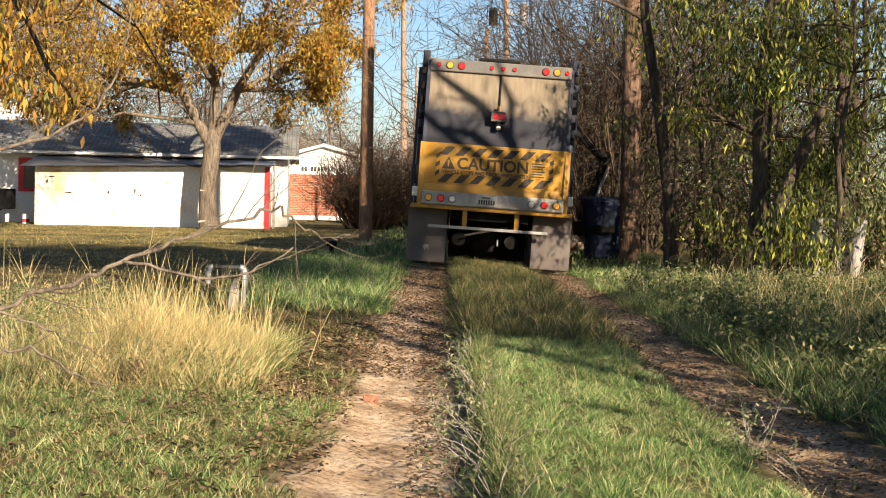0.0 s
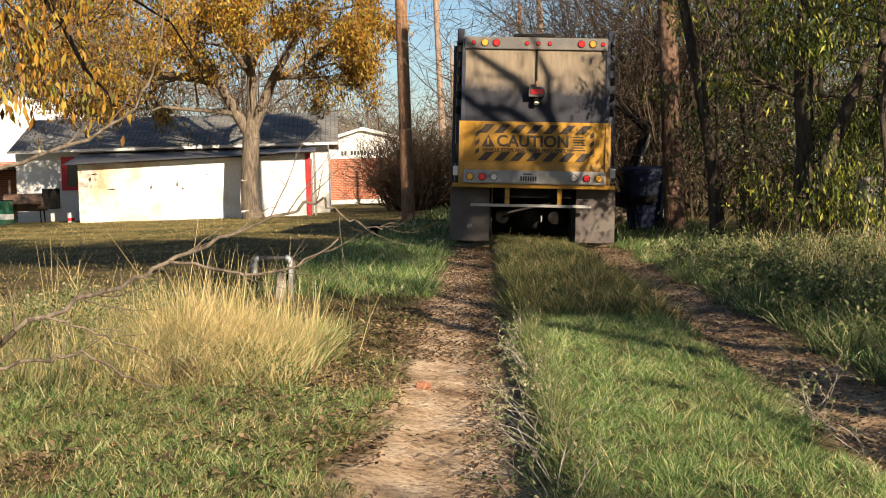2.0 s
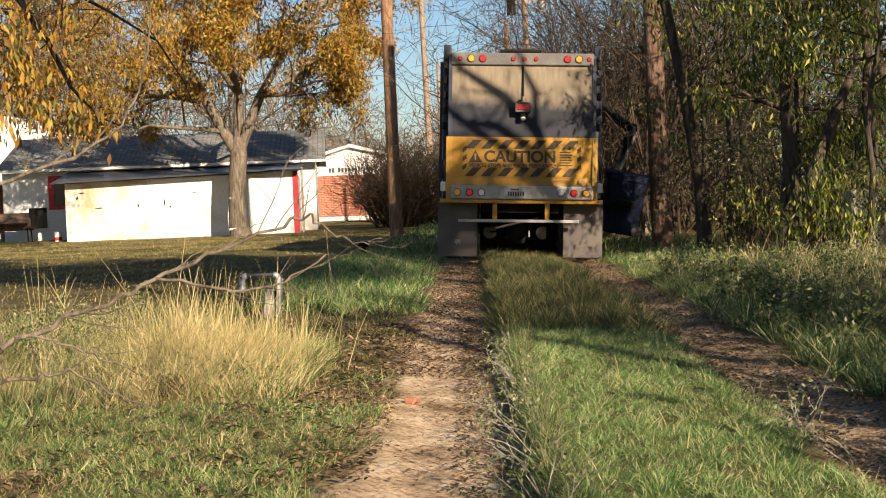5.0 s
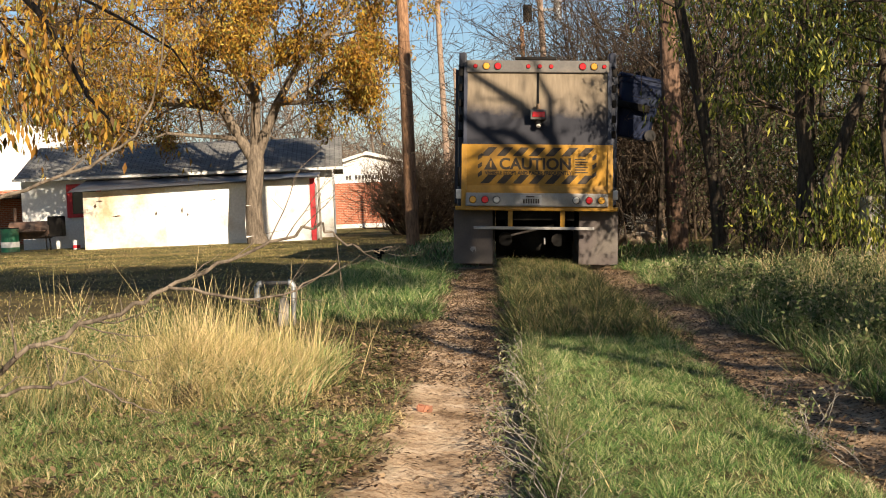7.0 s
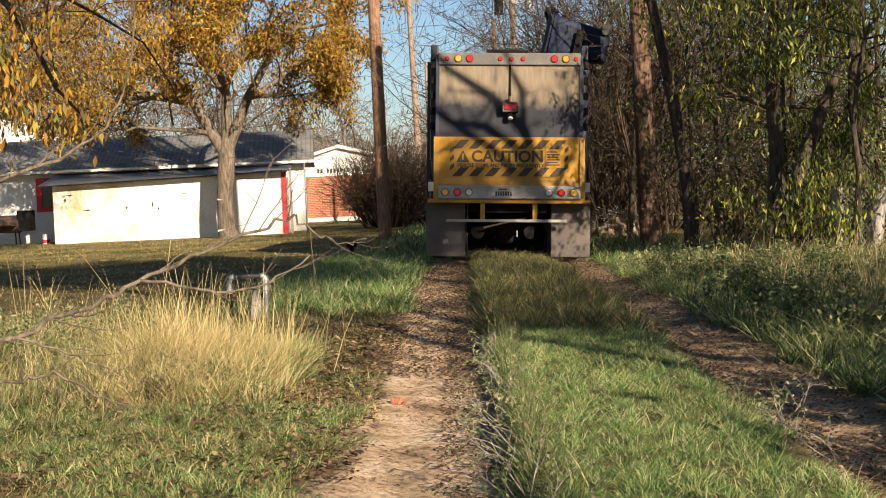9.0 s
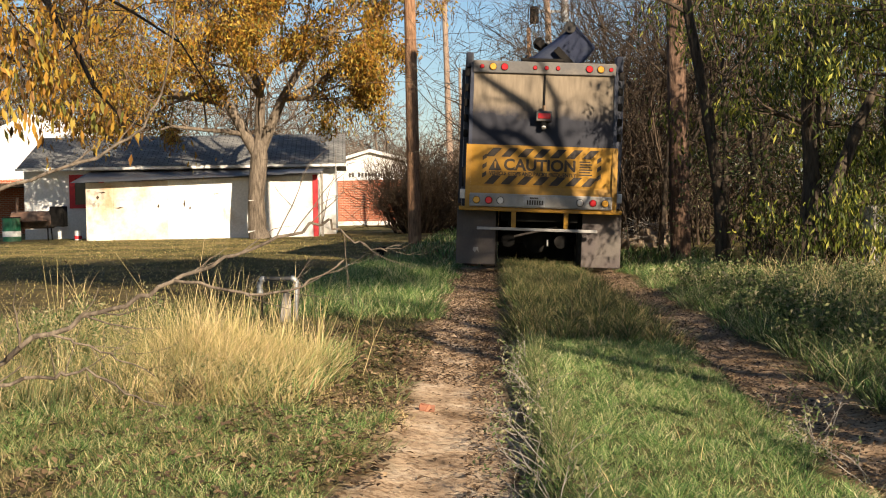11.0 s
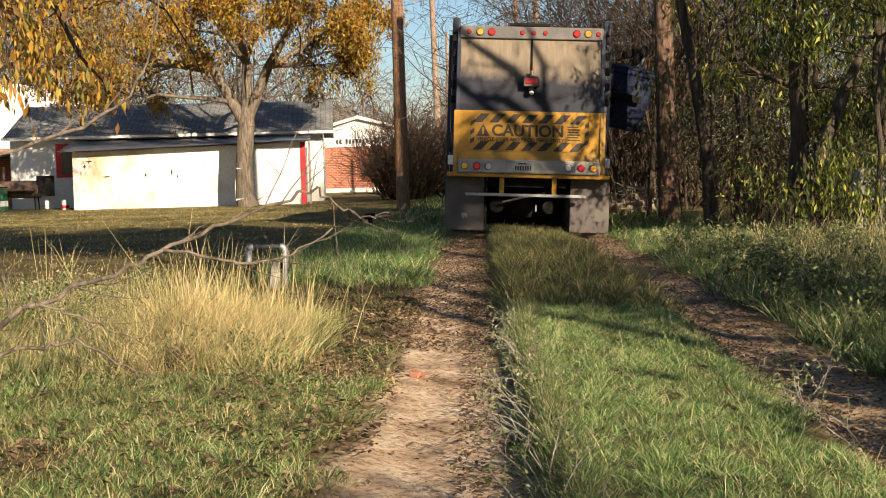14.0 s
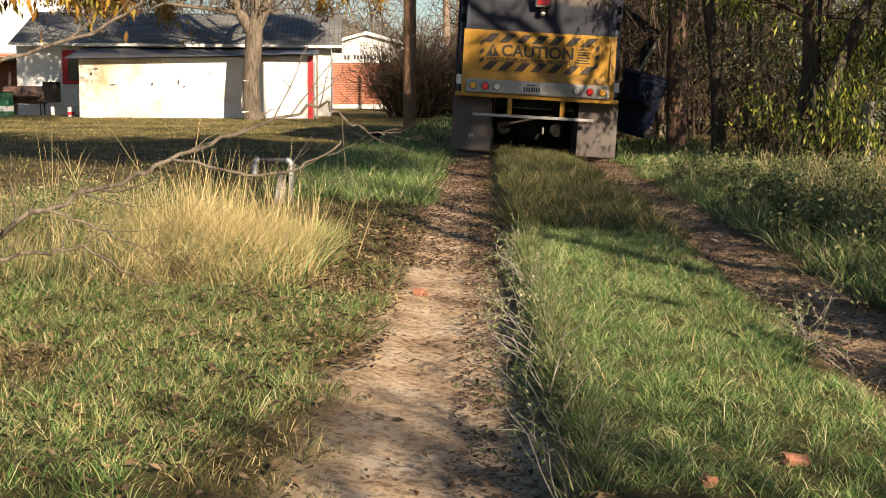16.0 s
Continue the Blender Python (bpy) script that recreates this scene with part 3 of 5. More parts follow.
def build_shed():
    s = thing("lean_to_shed", "whitewashed lean-to shed with stained peeling paint", "shed", TURN)
    # front wall of wide boards, side walls, roof of old sheeting
    part("backing", box(-12.5, -5.42, 44.06, 46.9, -0.2, 1.80), M_WHITE, s)
    x = -12.56
    k = 0
    while x < -5.6:
        w = 0.84 + 0.05 * math.sin(k * 2.3)
        x1 = min(x + w, -5.58)
        part("board", box(x + 0.0015, x1 - 0.0015, 44.0 + 0.003 * (k % 2), 44.06, -0.2, 1.80 + 0.15 * (x + 12.5) / 7), M_STAINED if k < 3 else M_WHITE, s)
        x, k = x1, k + 1
    part("door_trim", box(-5.58, -5.42, 43.97, 44.06, -0.1, 1.95), M_RED, s, "bright red door trim")
    part("door_post", box(-5.34, -5.26, 43.95, 44.05, -0.1, 2.05), M_GREYWOOD, s)
    r = bmesh.new()
    a = [r.verts.new(c) for c in ((-12.95, 43.55, 1.80), (-6.4, 43.55, 1.96), (-6.4, 46.95, 2.23), (-12.95, 46.95, 2.23))]
    r.faces.new(a)
    bmesh.ops.solidify(r, geom=r.faces[:], thickness=0.05)
    part("roof", r, M_TIN, s, "weathered flat sheet roof")
    n = 26
    v, f = [], []
    for i in range(n + 1):
        px = -6.42 + i * 1.15 / n
        dz = 0.025 * (i % 2)
        v += [(px, 43.45, 1.98 + dz), (px, 46.95, 2.2 + dz)]
    for i in range(n):
        f.append((2 * i, 2 * i + 2, 2 * i + 3, 2 * i + 1))
    from_arrays("corrugated_sheet", np.array(v), np.array(f), M_TIN, s)
    # peeled patches of bare grey board
    for px, pz, w, h in ((-12.05, 1.5, 0.22, 0.05), (-12.2, 1.35, 0.1, 0.14), (-11.55, 1.02, 0.28, 0.05), (-10.35, 1.05, 0.07, 0.15), (-9.55, 1.12, 0.06, 0.26), (-9.38, 0.98, 0.06, 0.12), (-8.6, 1.4, 0.3, 0.03)):
        part("peeled_patch", prism([(px - w / 2, pz), (px - w * 0.1, pz - h / 2), (px + w / 2, pz - h * 0.1), (px + w * 0.2, pz + h / 2)], 43.992, 43.999), M_TWIG_DARK, s)


def build_hall():
    b = thing("brick_hall", "red brick hall with a white gable and faded lettering", "building", pose(-5.05, 62, -0.1))
    part("wall", box(-1.45, 1.6, 0, 9, 0.3, 2.1), M_BRICK, b)
    part("footing", box(-1.5, 1.65, -0.05, 9, 0, 0.3), M_TRIM, b)
    part("gable", prism([(-1.55, 2.1), (1.7, 2.1), (1.7, 2.85), (0.0, 3.32), (-1.55, 2.85)], -0.04, 8.9), M_WHITE, b)
    part("roof_edge", prism([(-1.75, 2.82), (0, 3.32), (1.9, 2.82), (1.9, 2.95), (0, 3.46), (-1.75, 2.95)], -0.25, 9.2), M_TRIM, b)
    x = -0.95
    for w in (0.115, 0.115, -0.1, 0.115, 0.12, 0.12, 0.12, 0.12, 0.12, 0.12, -0.15, 0.12, 0.12):
        if w > 0:
            part("sign_bar", box(x, x + w * 0.8, -0.055, -0.04, 2.24, 2.43), M_PIPE, b)
        x += abs(w) * 1.25


def build_white_house():
    b = thing("white_gable_house", "tall white gabled house behind the trees with a brick base", "house", pose(-17.4, 56, -0.1))
    part("wall", box(-4, 1.9, 0, 8, 0, 2.3), M_BRICK, b)
    part("gable", prism([(2.6, 2.3), (2.6, 2.9), (-0.8, 4.9), (-2.2, 4.3), (-2.2, 2.3)], 0.02, 8), M_WHITE, b)
    part("porch_roof", box(-3.5, 2.4, -3.2, 0.0, 1.95, 2.1), M_BARK_DARK, b)
    for x in (-2.2, 1.9):
        part("porch_post", box(x, x + 0.12, -3.1, -2.98, 0, 1.95), M_GREYWOOD, b)


build_house()
build_shed()
build_hall()
build_white_house()


# ---- yard things by the house ----
def build_smoker():
    s = thing("barrel_smoker", "rusty barrel barbecue smoker on a pipe stand", "barbecue", pose(-14.35, 44.7, -0.1))
    bm = tube((-0.75, 0, 0.78), (0.55, 0, 0.78), 0.28, sides=20)
    part("barrel", bm, M_RUST, s)
    part("firebox", box(0.5, 0.95, -0.24, 0.24, 0.55, 1.2, 0.03), M_DARK, s)
    part("shelf", box(-0.7, 0.5, -0.55, -0.3, 0.74, 0.77), M_RUST, s)
    part("chimney", tube((-0.6, 0, 1.0), (-0.6, 0, 1.5), 0.05), M_RUST, s)
    for x in (-0.6, 0.45):
        for y in (-0.22, 0.22):
            part("leg", tube((x, y, 0), (x * 0.92, y * 0.8, 0.6), 0.025, sides=8), M_DARK, s)


def build_drum():
    s = thing("steel_drum", "green and white painted steel drum", "barrel", pose(-14.98, 44.2, -0.1))
    part("drum", tube((0, 0, 0), (0, 0, 0.86), 0.28, sides=24), M_DRUMGREEN, s)
    part("white_band", tube((0, 0, 0.27), (0, 0, 0.44), 0.286, sides=24), M_TRIM, s, "white painted band")
    part("rim", tube((0, 0, 0.85), (0, 0, 0.885), 0.29, sides=24), M_DARK, s)


def build_bucket():
    s = thing("bucket", "white plastic bucket with a coloured label beside the shed", "bucket", pose(-12.9, 44.3, -0.1))
    part("body", tube((0, 0, 0), (0, 0, 0.42), 0.10, 0.12, 16), M_TRIM, s)
    part("label_band", tube((0, 0, 0.16), (0, 0, 0.26), 0.119, 0.122, 16), M_RED, s)


build_smoker()
build_drum()
build_bucket()


# ---- poles and wires ----
def build_pole(x, y, tall, r, label, mat, lean=0.0):
    p = thing("utility_pole", label, "utility pole", pose(x, y, float(height(x, y)) - 0.1), "utility poles along the alley")
    v, f = pipe_arrays([(lean * i / 8 * tall, 0, i / 8 * tall) for i in range(9)], [r * (1 - 0.035 * i) for i in range(9)])
    from_arrays("shaft", v, f, mat, p, smooth=True)
    return p


p1 = build_pole(-1.77, 35, 10.5, 0.17, "tall brown wooden utility pole beside the alley", M_POLE, -0.004)
p2 = build_pole(-1.55, 65, 11.1, 0.16, "far wooden utility pole with a crossarm", M_POLE_GREY, -0.02)
part("crossarm", box(-1.1, 1.15, -0.05, 0.05, 10.5, 10.64), M_GREYWOOD, p2)
for ix in (-1.0, 0.45, 1.05):
    part("insulator", tube((ix, 0, 10.64), (ix, 0, 10.82), 0.05, 0.03, 8), M_CLEAR, p2)
p3 = build_pole(2.95, 60, 13.2, 0.16, "wooden utility pole carrying transformers", M_POLE_GREY, -0.025)
part("transformer", tube((-0.78, -0.1, 8.55), (-0.78, -0.1, 9.25), 0.19, sides=16), M_DARK, p3, "black transformer can")
part("transformer", tube((0.5, -0.1, 8.6), (0.5, -0.1, 9.5), 0.17, sides=16), M_GALV, p3, "pale grey transformer can")
part("bracket", box(-0.8, 0.5, -0.06, 0.02, 9.0, 9.1), M_GALV, p3)
build_pole(1.6, 50, 7.25, 0.1, "short brown wooden pole", M_POLE)
build_pole(-1.9, 112, 11.5, 0.16, "distant thin utility pole", M_POLE_GREY)
build_pole(3.56, 26, 9.0, 0.19, "stout dark wooden pole among the alley trees", M_POLE_DARK, -0.012)


def wire(p, q, sag, r=0.012):
    p, q = np.array(p), np.array(q)
    pts = [p + (q - p) * t - np.array([0, 0, sag * 4 * t * (1 - t)]) for t in np.linspace(0, 1, 13)]
    v, f = wood_arrays([(a, b, r, r) for a, b in zip(pts[:-1], pts[1:])], 4)
    tagged(from_arrays("power_line", v, f, M_WIRE), "thin grey overhead power line", "power line", "overhead lines")


wire((-9.5, 49.5, 3.55), (-2.2, 65, 6.9), 0.5)
wire((-2.2, 65, 6.9), (2.6, 60, 7.9), 0.3)
wire((-2.6, 65, 10.75), (-3.0, 112, 11.3), 0.8)
wire((-0.7, 65, 10.75), (-1.0, 112, 11.3), 0.8)
wire((2.6, 60, 7.4), (-2.0, 65, 6.4), 0.4)


# ---- the refuse truck ----
TRUCK = pose(0.80, 22.1, -0.065, 0, 2.9, 0)
ARM_Y = 5.6   # the arm works this far ahead of the tailgate


def lens(parent, name, x, z, r, mat, y=-0.03, label=""):
    bezel = part(name, tube((x, y + 0.03, z), (x, y - 0.005, z), r * 1.18, r * 1.12, 18), M_DARK, parent, label)
    part("lens", tube((x, y - 0.004, z), (x, y - 0.02, z), r, r * 0.8, 18), mat, bezel)


def build_truck():
    t = thing("refuse_truck", "dusty blue and yellow side-loading refuse truck seen from behind", "truck", TRUCK)
    # tailgate: leaning upper plate, yellow lower plate with side rails
    plate = [(0.06, 1.985), (0.14, 2.5), (0.25, 3.12), (0.36, 3.12), (0.3, 1.985)]
    part("upper_tailgate", profile(plate, -1.1, 1.1), M_GATE, t, "dark blue plate under tan dust")
    part("lower_tailgate", profile([(0.0, 1.225), (0.04, 1.34), (0.04, 1.985), (0.3, 1.985), (0.3, 1.225)], -1.1, 1.1), M_YELLOW, t)
    for sx in (-1, 1):
        part("side_rail", profile([(-0.03, 0.97), (-0.02, 1.3), (0.03, 1.985), (0.3, 1.985), (0.3, 0.97)], sx * 1.10, sx * 1.18), M_YELLOW, t)
        part("upper_side_rail", profile([(0.06, 1.985), (0.12, 2.5), (0.24, 3.28), (0.5, 3.28), (0.5, 1.985)], sx * 1.10, sx * 1.155), M_BLUE, t)
        part("hinge_bracket", box(sx * 1.18 - 0.06, sx * 1.18 + 0.06, 0.3, 0.6, 3.2, 3.44, 0.02), M_BLUE, t)
        for k in range(5):
            part("latch", box(sx * 1.21 - 0.035, sx * 1.21 + 0.035, 0.24, 0.34, 2.1 + k * 0.24, 2.22 + k * 0.24, 0.015), M_DARK, t)
        part("side_marker", box(sx * 1.22 - 0.045, sx * 1.22 + 0.045, 0.0, 0.12, 1.13, 1.28, 0.015), M_CLEAR, t)
        part("grab_handle", tube((sx * 1.22, -0.02, 1.32), (sx * 1.22, -0.02, 1.62), 0.02, sides=8), M_DARK, t)
    lb = part("light_bar", box(-1.12, 1.12, 0.20, 0.4, 3.12, 3.31, 0.015), M_DUSTY, t, "grey marker light bar")
    for x, r, m in ((-0.98, 0.032, M_REDLAMP), (-0.81, 0.053, M_AMBER), (-0.63, 0.053, M_REDLAMP), (-0.15, 0.032, M_REDLAMP), (0.03, 0.032, M_REDLAMP), (0.21, 0.032, M_REDLAMP), (0.70, 0.053, M_REDLAMP), (0.88, 0.053, M_AMBER), (1.04, 0.032, M_REDLAMP)):
        lens(lb, "marker_light", x, 3.215, r, m, 0.195)
    bp = part("bumper", box(-1.11, 1.11, -0.07, 0.02, 1.015, 1.225, 0.02), M_STEEL, t, "pale aluminium light panel")
    for x, m in ((-1.0, M_AMBER), (-0.81, M_REDLAMP), (-0.63, M_CLEAR), (0.61, M_CLEAR), (0.81, M_REDLAMP), (1.0, M_AMBER)):
        lens(bp, "tail_light", x, 1.118, 0.052, m, -0.075)
    pl = part("number_plate", box(-0.27, 0.07, -0.085, -0.07, 1.04, 1.20), M_PLATE, bp)
    for k in range(7):
        part("plate_bar", box(-0.215 + k * 0.038, -0.192 + k * 0.038, -0.09, -0.085, 1.065, 1.135), M_DECAL, pl)
    part("plate_bar", box(-0.17, -0.04, -0.09, -0.085, 1.16, 1.18), M_DECAL, pl)
    part("lower_frame", box(-1.27, 1.27, -0.02, 0.25, 0.95, 1.015, 0.01), M_YELLOW, t)
    # warning decal
    dec = part("warning_decal", box(-0.89, 0.89, 0.028, 0.041, 1.46, 1.98), M_YELLOW, t)
    for k in range(7):
        for z, s in ((1.91, 1), (1.53, 1)):
            x = -0.72 + k * 0.24
            part("stripe", prism([(x - 0.125, z - 0.06), (x + 0.005, z - 0.06), (x + 0.125, z + 0.06), (x - 0.005, z + 0.06)], 0.020, 0.0275), M_DECAL, dec)
    for sx in (-1, 1):
        for k in range(3):
            z = 1.60 + k * 0.12
            part("stripe", prism([(sx * 0.85 - 0.03, z - 0.05), (sx * 0.85 + 0.03, z - 0.01), (sx * 0.85 + 0.03, z + 0.05), (sx * 0.85 - 0.03, z + 0.01)], 0.020, 0.0275), M_DECAL, dec)
    part("warning_triangle", prism([(-0.79, 1.66), (-0.59, 1.66), (-0.69, 1.83)], 0.018, 0.0275), M_DECAL, dec)
    part("exclamation_mark", prism([(-0.70, 1.69), (-0.68, 1.69), (-0.675, 1.78), (-0.705, 1.78)], 0.015, 0.0178), M_YELLOW, dec)
    lettering("CAUTION", 1.06, 0.165, M_DECAL, dec, pose(-0.03, 0.022, 1.745), bold=0.03)
    lettering("VEHICLE STOPS AND BACKS FREQUENTLY", 1.30, 0.062, M_DECAL, dec, pose(-0.13, 0.022, 1.615), bold=0.035)
    sq = part("info_panel", box(0.54, 0.77, 0.021, 0.0275, 1.6, 1.84), M_YELLOW, dec)
    for k in range(6):
        part("text_bar", box(0.56, 0.75 - 0.03 * (k % 2), 0.016, 0.0205, 1.62 + k * 0.036, 1.637 + k * 0.036), M_DECAL, sq)
    dec.matrix_basis = Matrix.Translation((0, 0, 1.655)) @ Matrix.Diagonal((1.05, 1, 1.13, 1)) @ Matrix.Translation((0, 0, -1.72))
    # camera and work lamp on its conduit
    part("conduit", tube((0.01, 0.24, 3.12), (0.01, 0.12, 2.56), 0.015, sides=8), M_DARK, t)
    cb = part("rear_lamp_box", box(-0.115, 0.135, -0.06, 0.14, 2.37, 2.53, 0.015), M_DUSTY, t)
    part("lamp_lens", box(-0.085, 0.105, -0.075, -0.06, 2.41, 2.49, 0.005), M_REDLAMP, cb)
    part("beacon", tube((0.01, 0.05, 2.53), (0.01, 0.05, 2.62), 0.035, 0.025, 10), M_AMBER_OFF, cb)
    part("camera_eye", tube((0.01, 0.02, 2.37), (0.01, -0.03, 2.28), 0.045, 0.055, 12), M_DARK, cb)
    part("camera_glass", tube((0.01, -0.03, 2.285), (0.01, -0.045, 2.26), 0.04, 0.035, 12), M_CLEAR, cb)
    # body shell, hopper and cab
    part("body", box(-1.25, 1.25, 0.5, 4.5, 1.0, 3.3, 0.05), M_BLUE, t)
    for k in range(5):
        for sx in (-1, 1):
            part("rib", box(sx * 1.27 - 0.03, sx * 1.27 + 0.03, 0.7 + k * 0.85, 0.8 + k * 0.85, 1.05, 3.2), M_BLUE, t)
    for sx in (-1, 1):
        part("hopper_side", box(sx * 1.2 - 0.05, sx * 1.2 + 0.05, 4.5, 6.4, 1.0, 3.0 if sx > 0 else 3.2), M_BLUE, t)
    part("hopper_front", box(-1.15, 1.15, 6.3, 6.4, 1.0, 3.2), M_BLUE, t)
    part("hopper_floor", box(-1.15, 1.15, 4.5, 6.3, 1.0, 1.1), M_DARK, t)
    part("roof_hose", tube((-0.35, 0.45, 3.36), (0.3, 0.45, 3.36), 0.03, sides=8), M_DARK, t)
    cab = part("cab", box(-1.2, 1.2, 6.7, 8.5, 0.8, 2.95, 0.12), M_YELLOW, t)
    part("windscreen", box(-1.05, 1.05, 8.49, 8.52, 1.8, 2.7), M_GLASS, cab)
    # chassis
    for sx in (-1, 1):
        part("chassis_rail", box(sx * 0.42 - 0.05, sx * 0.42 + 0.05, 0.2, 8.3, 0.72, 0.98), M_DARK, t)
    part("differential", tube((0.0, 1.05, 0.52), (0.0, 1.45, 0.52), 0.24, 0.18, 16), M_DARK, t)
    for y in (1.3, 2.65):
        part("axle", tube((-1.0, y, 0.52), (1.0, y, 0.52), 0.09), M_DARK, t)
    for x in (-0.47, 0.38):
        part("brake_chamber", tube((x, 0.75, 0.48), (x, 1.05, 0.48), 0.11, sides=16), M_DARK, t)
    part("crossmember", box(-0.6, 0.6, 0.25, 0.35, 0.8, 1.0), M_DARK, t)
    part("hitch_fitting", tube((0.14, 0.25, 0.42), (0.14, 0.3, 0.52), 0.014, sides=8), M_STEEL, t)
    part("brake_hose", tube((-0.38, 0.6, 0.55), (0.3, 0.55, 0.72), 0.018, sides=6), M_RUBBER, t)
    # added dark panel that blocks light from ahead, keeping the underside black
    part("shade_panel", box(-0.62, 0.62, 1.5, 1.7, 0.14, 1.0), M_DARK, t)
    for y in (1.3, 2.65, 7.4):
        for x in ((-1.07, -0.78, 0.78, 1.07) if y < 5 else (-1.05, 1.05)):
            w = part("wheel", tube((x - 0.13, y, 0.52), (x + 0.13, y, 0.52), 0.30, sides=20), M_DUSTY, t)
            bm = bmesh.new()
            n = 28
            prof = [(-0.13, 0.3), (-0.14, 0.42), (-0.11, 0.5), (0.11, 0.5), (0.14, 0.42), (0.13, 0.3)]
            ring = [[bm.verts.new((x + a, y + b * math.cos(2 * math.pi * k / n), 0.52 + b * math.sin(2 * math.pi * k / n))) for a, b in prof] for k in range(n)]
            for k in range(n):
                for j in range(5):
                    bm.faces.new((ring[k][j], ring[k][j + 1], ring[(k + 1) % n][j + 1], ring[(k + 1) % n][j]))
            bmesh.ops.recalc_face_normals(bm, faces=bm.faces)
            part("tyre", bm, M_TYRE, w, smooth=True)
    for sx in (-1, 1):
        part("mud_flap", box(sx * 0.99 - 0.31, sx * 0.99 + 0.31, 0.3, 0.325, 0.1, 0.975, 0.01), M_RUBBER, t, "dusty grey mud flap")
        part("bar_hanger", box(sx * 0.41 - 0.035, sx * 0.41 + 0.035, 0.05, 0.1, 0.68, 1.0), M_YELLOW, t)
    part("flap_emblem", prism([(-1.04, 0.33), (-1.0, 0.28), (-0.97, 0.33), (-0.94, 0.28), (-0.95, 0.37), (-1.02, 0.37)], 0.292, 0.2995), M_STEEL, t)
    part("underride_bar", box(-0.98, 0.90, 0.0, 0.05, 0.655, 0.70, 0.006), M_STEEL, t, "red and white underride bar")
    # lifting arm: shoulder pivot is fixed; two links and the gripper move
    part("arm_mount", box(1.0, 1.42, ARM_Y - 0.1, ARM_Y + 0.5, 2.5, 3.1, 0.03), M_DARK, t)
    a = part("upper_arm", box(-0.085, 0.085, -0.06, 0.10, -0.05, 1.62, 0.02), M_DARK, t, "dark steel boom link")
    part("elbow_pin", tube((0, -0.12, 0), (0, 0.16, 0), 0.11, sides=14), M_DARK, a)
    f = part("forearm", box(-0.075, 0.075, -0.05, 0.09, -1.30, 0.05, 0.02), M_DARK, t, "dark steel lower link")
    part("ram", tube((0.11, 0.02, -0.1), (0.11, 0.02, -0.95), 0.035, sides=8), M_STEEL, f)
    g = part("gripper", box(-0.10, 0.02, -0.42, 0.42, -0.14, 0.14, 0.02), M_DARK, t, "dark steel gripper")
    for sy in (-1, 1):
        part("finger", box(-0.02, 0.62, sy * 0.42 - 0.025, sy * 0.42 + 0.025, -0.07, 0.07, 0.02), M_DARK, g)
    return t, a, f, g


truck, upper_arm, forearm, gripper = build_truck()


def build_cart():
    """Origin at the cart's middle; its front faces the truck (-x)."""
    c = thing("refuse_cart", "dark blue wheeled refuse cart with its lid", "wheelie bin")
    bm = bmesh.new()
    rings = []
    for z, hx, hy in ((-0.59, 0.29, 0.25), (-0.56, 0.31, 0.27), (0.42, 0.41, 0.34), (0.46, 0.44, 0.36), (0.53, 0.44, 0.36), (0.53, 0.40, 0.33), (-0.50, 0.28, 0.25)):
        ring = []
        for k in range(24):
            a = 2 * math.pi * k / 24
            ca, sa = math.cos(a), math.sin(a)
            e = 0.32
            ring.append(bm.verts.new((hx * math.copysign(abs(ca) ** e, ca), hy * math.copysign(abs(sa) ** e, sa), z)))
        rings.append(ring)
    for a, b in zip(rings[:-1], rings[1:]):
        for k in range(24):
            bm.faces.new((a[k], a[(k + 1) % 24], b[(k + 1) % 24], b[k]))
    bm.faces.new(rings[0][::-1])
    bm.faces.new(rings[-1])
    bmesh.ops.recalc_face_normals(bm, faces=bm.faces)
    part("body", bm, M_CART, c)
    lid = part("lid", profile([(-0.37, -0.005), (-0.37, 0.03), (-0.2, 0.08), (0.2, 0.08), (0.37, 0.03), (0.37, -0.005)], -0.94, 0.0), M_CART, c)
    lid.matrix_basis = pose(0.47, 0, 0.545)
    part("handle", tube((0.50, -0.25, 0.49), (0.50, 0.25, 0.49), 0.02, sides=8), M_CART, c)
    part("axle", tube((0.31, -0.3, -0.48), (0.31, 0.3, -0.48), 0.015, sides=8), M_STEEL, c)
    for sy in (-1, 1):
        part("wheel", tube((0.32, sy * 0.29, -0.48), (0.32, sy * 0.34, -0.48), 0.11, sides=18), M_TYRE, c)
    return c, lid


cart, cart_lid = build_cart()


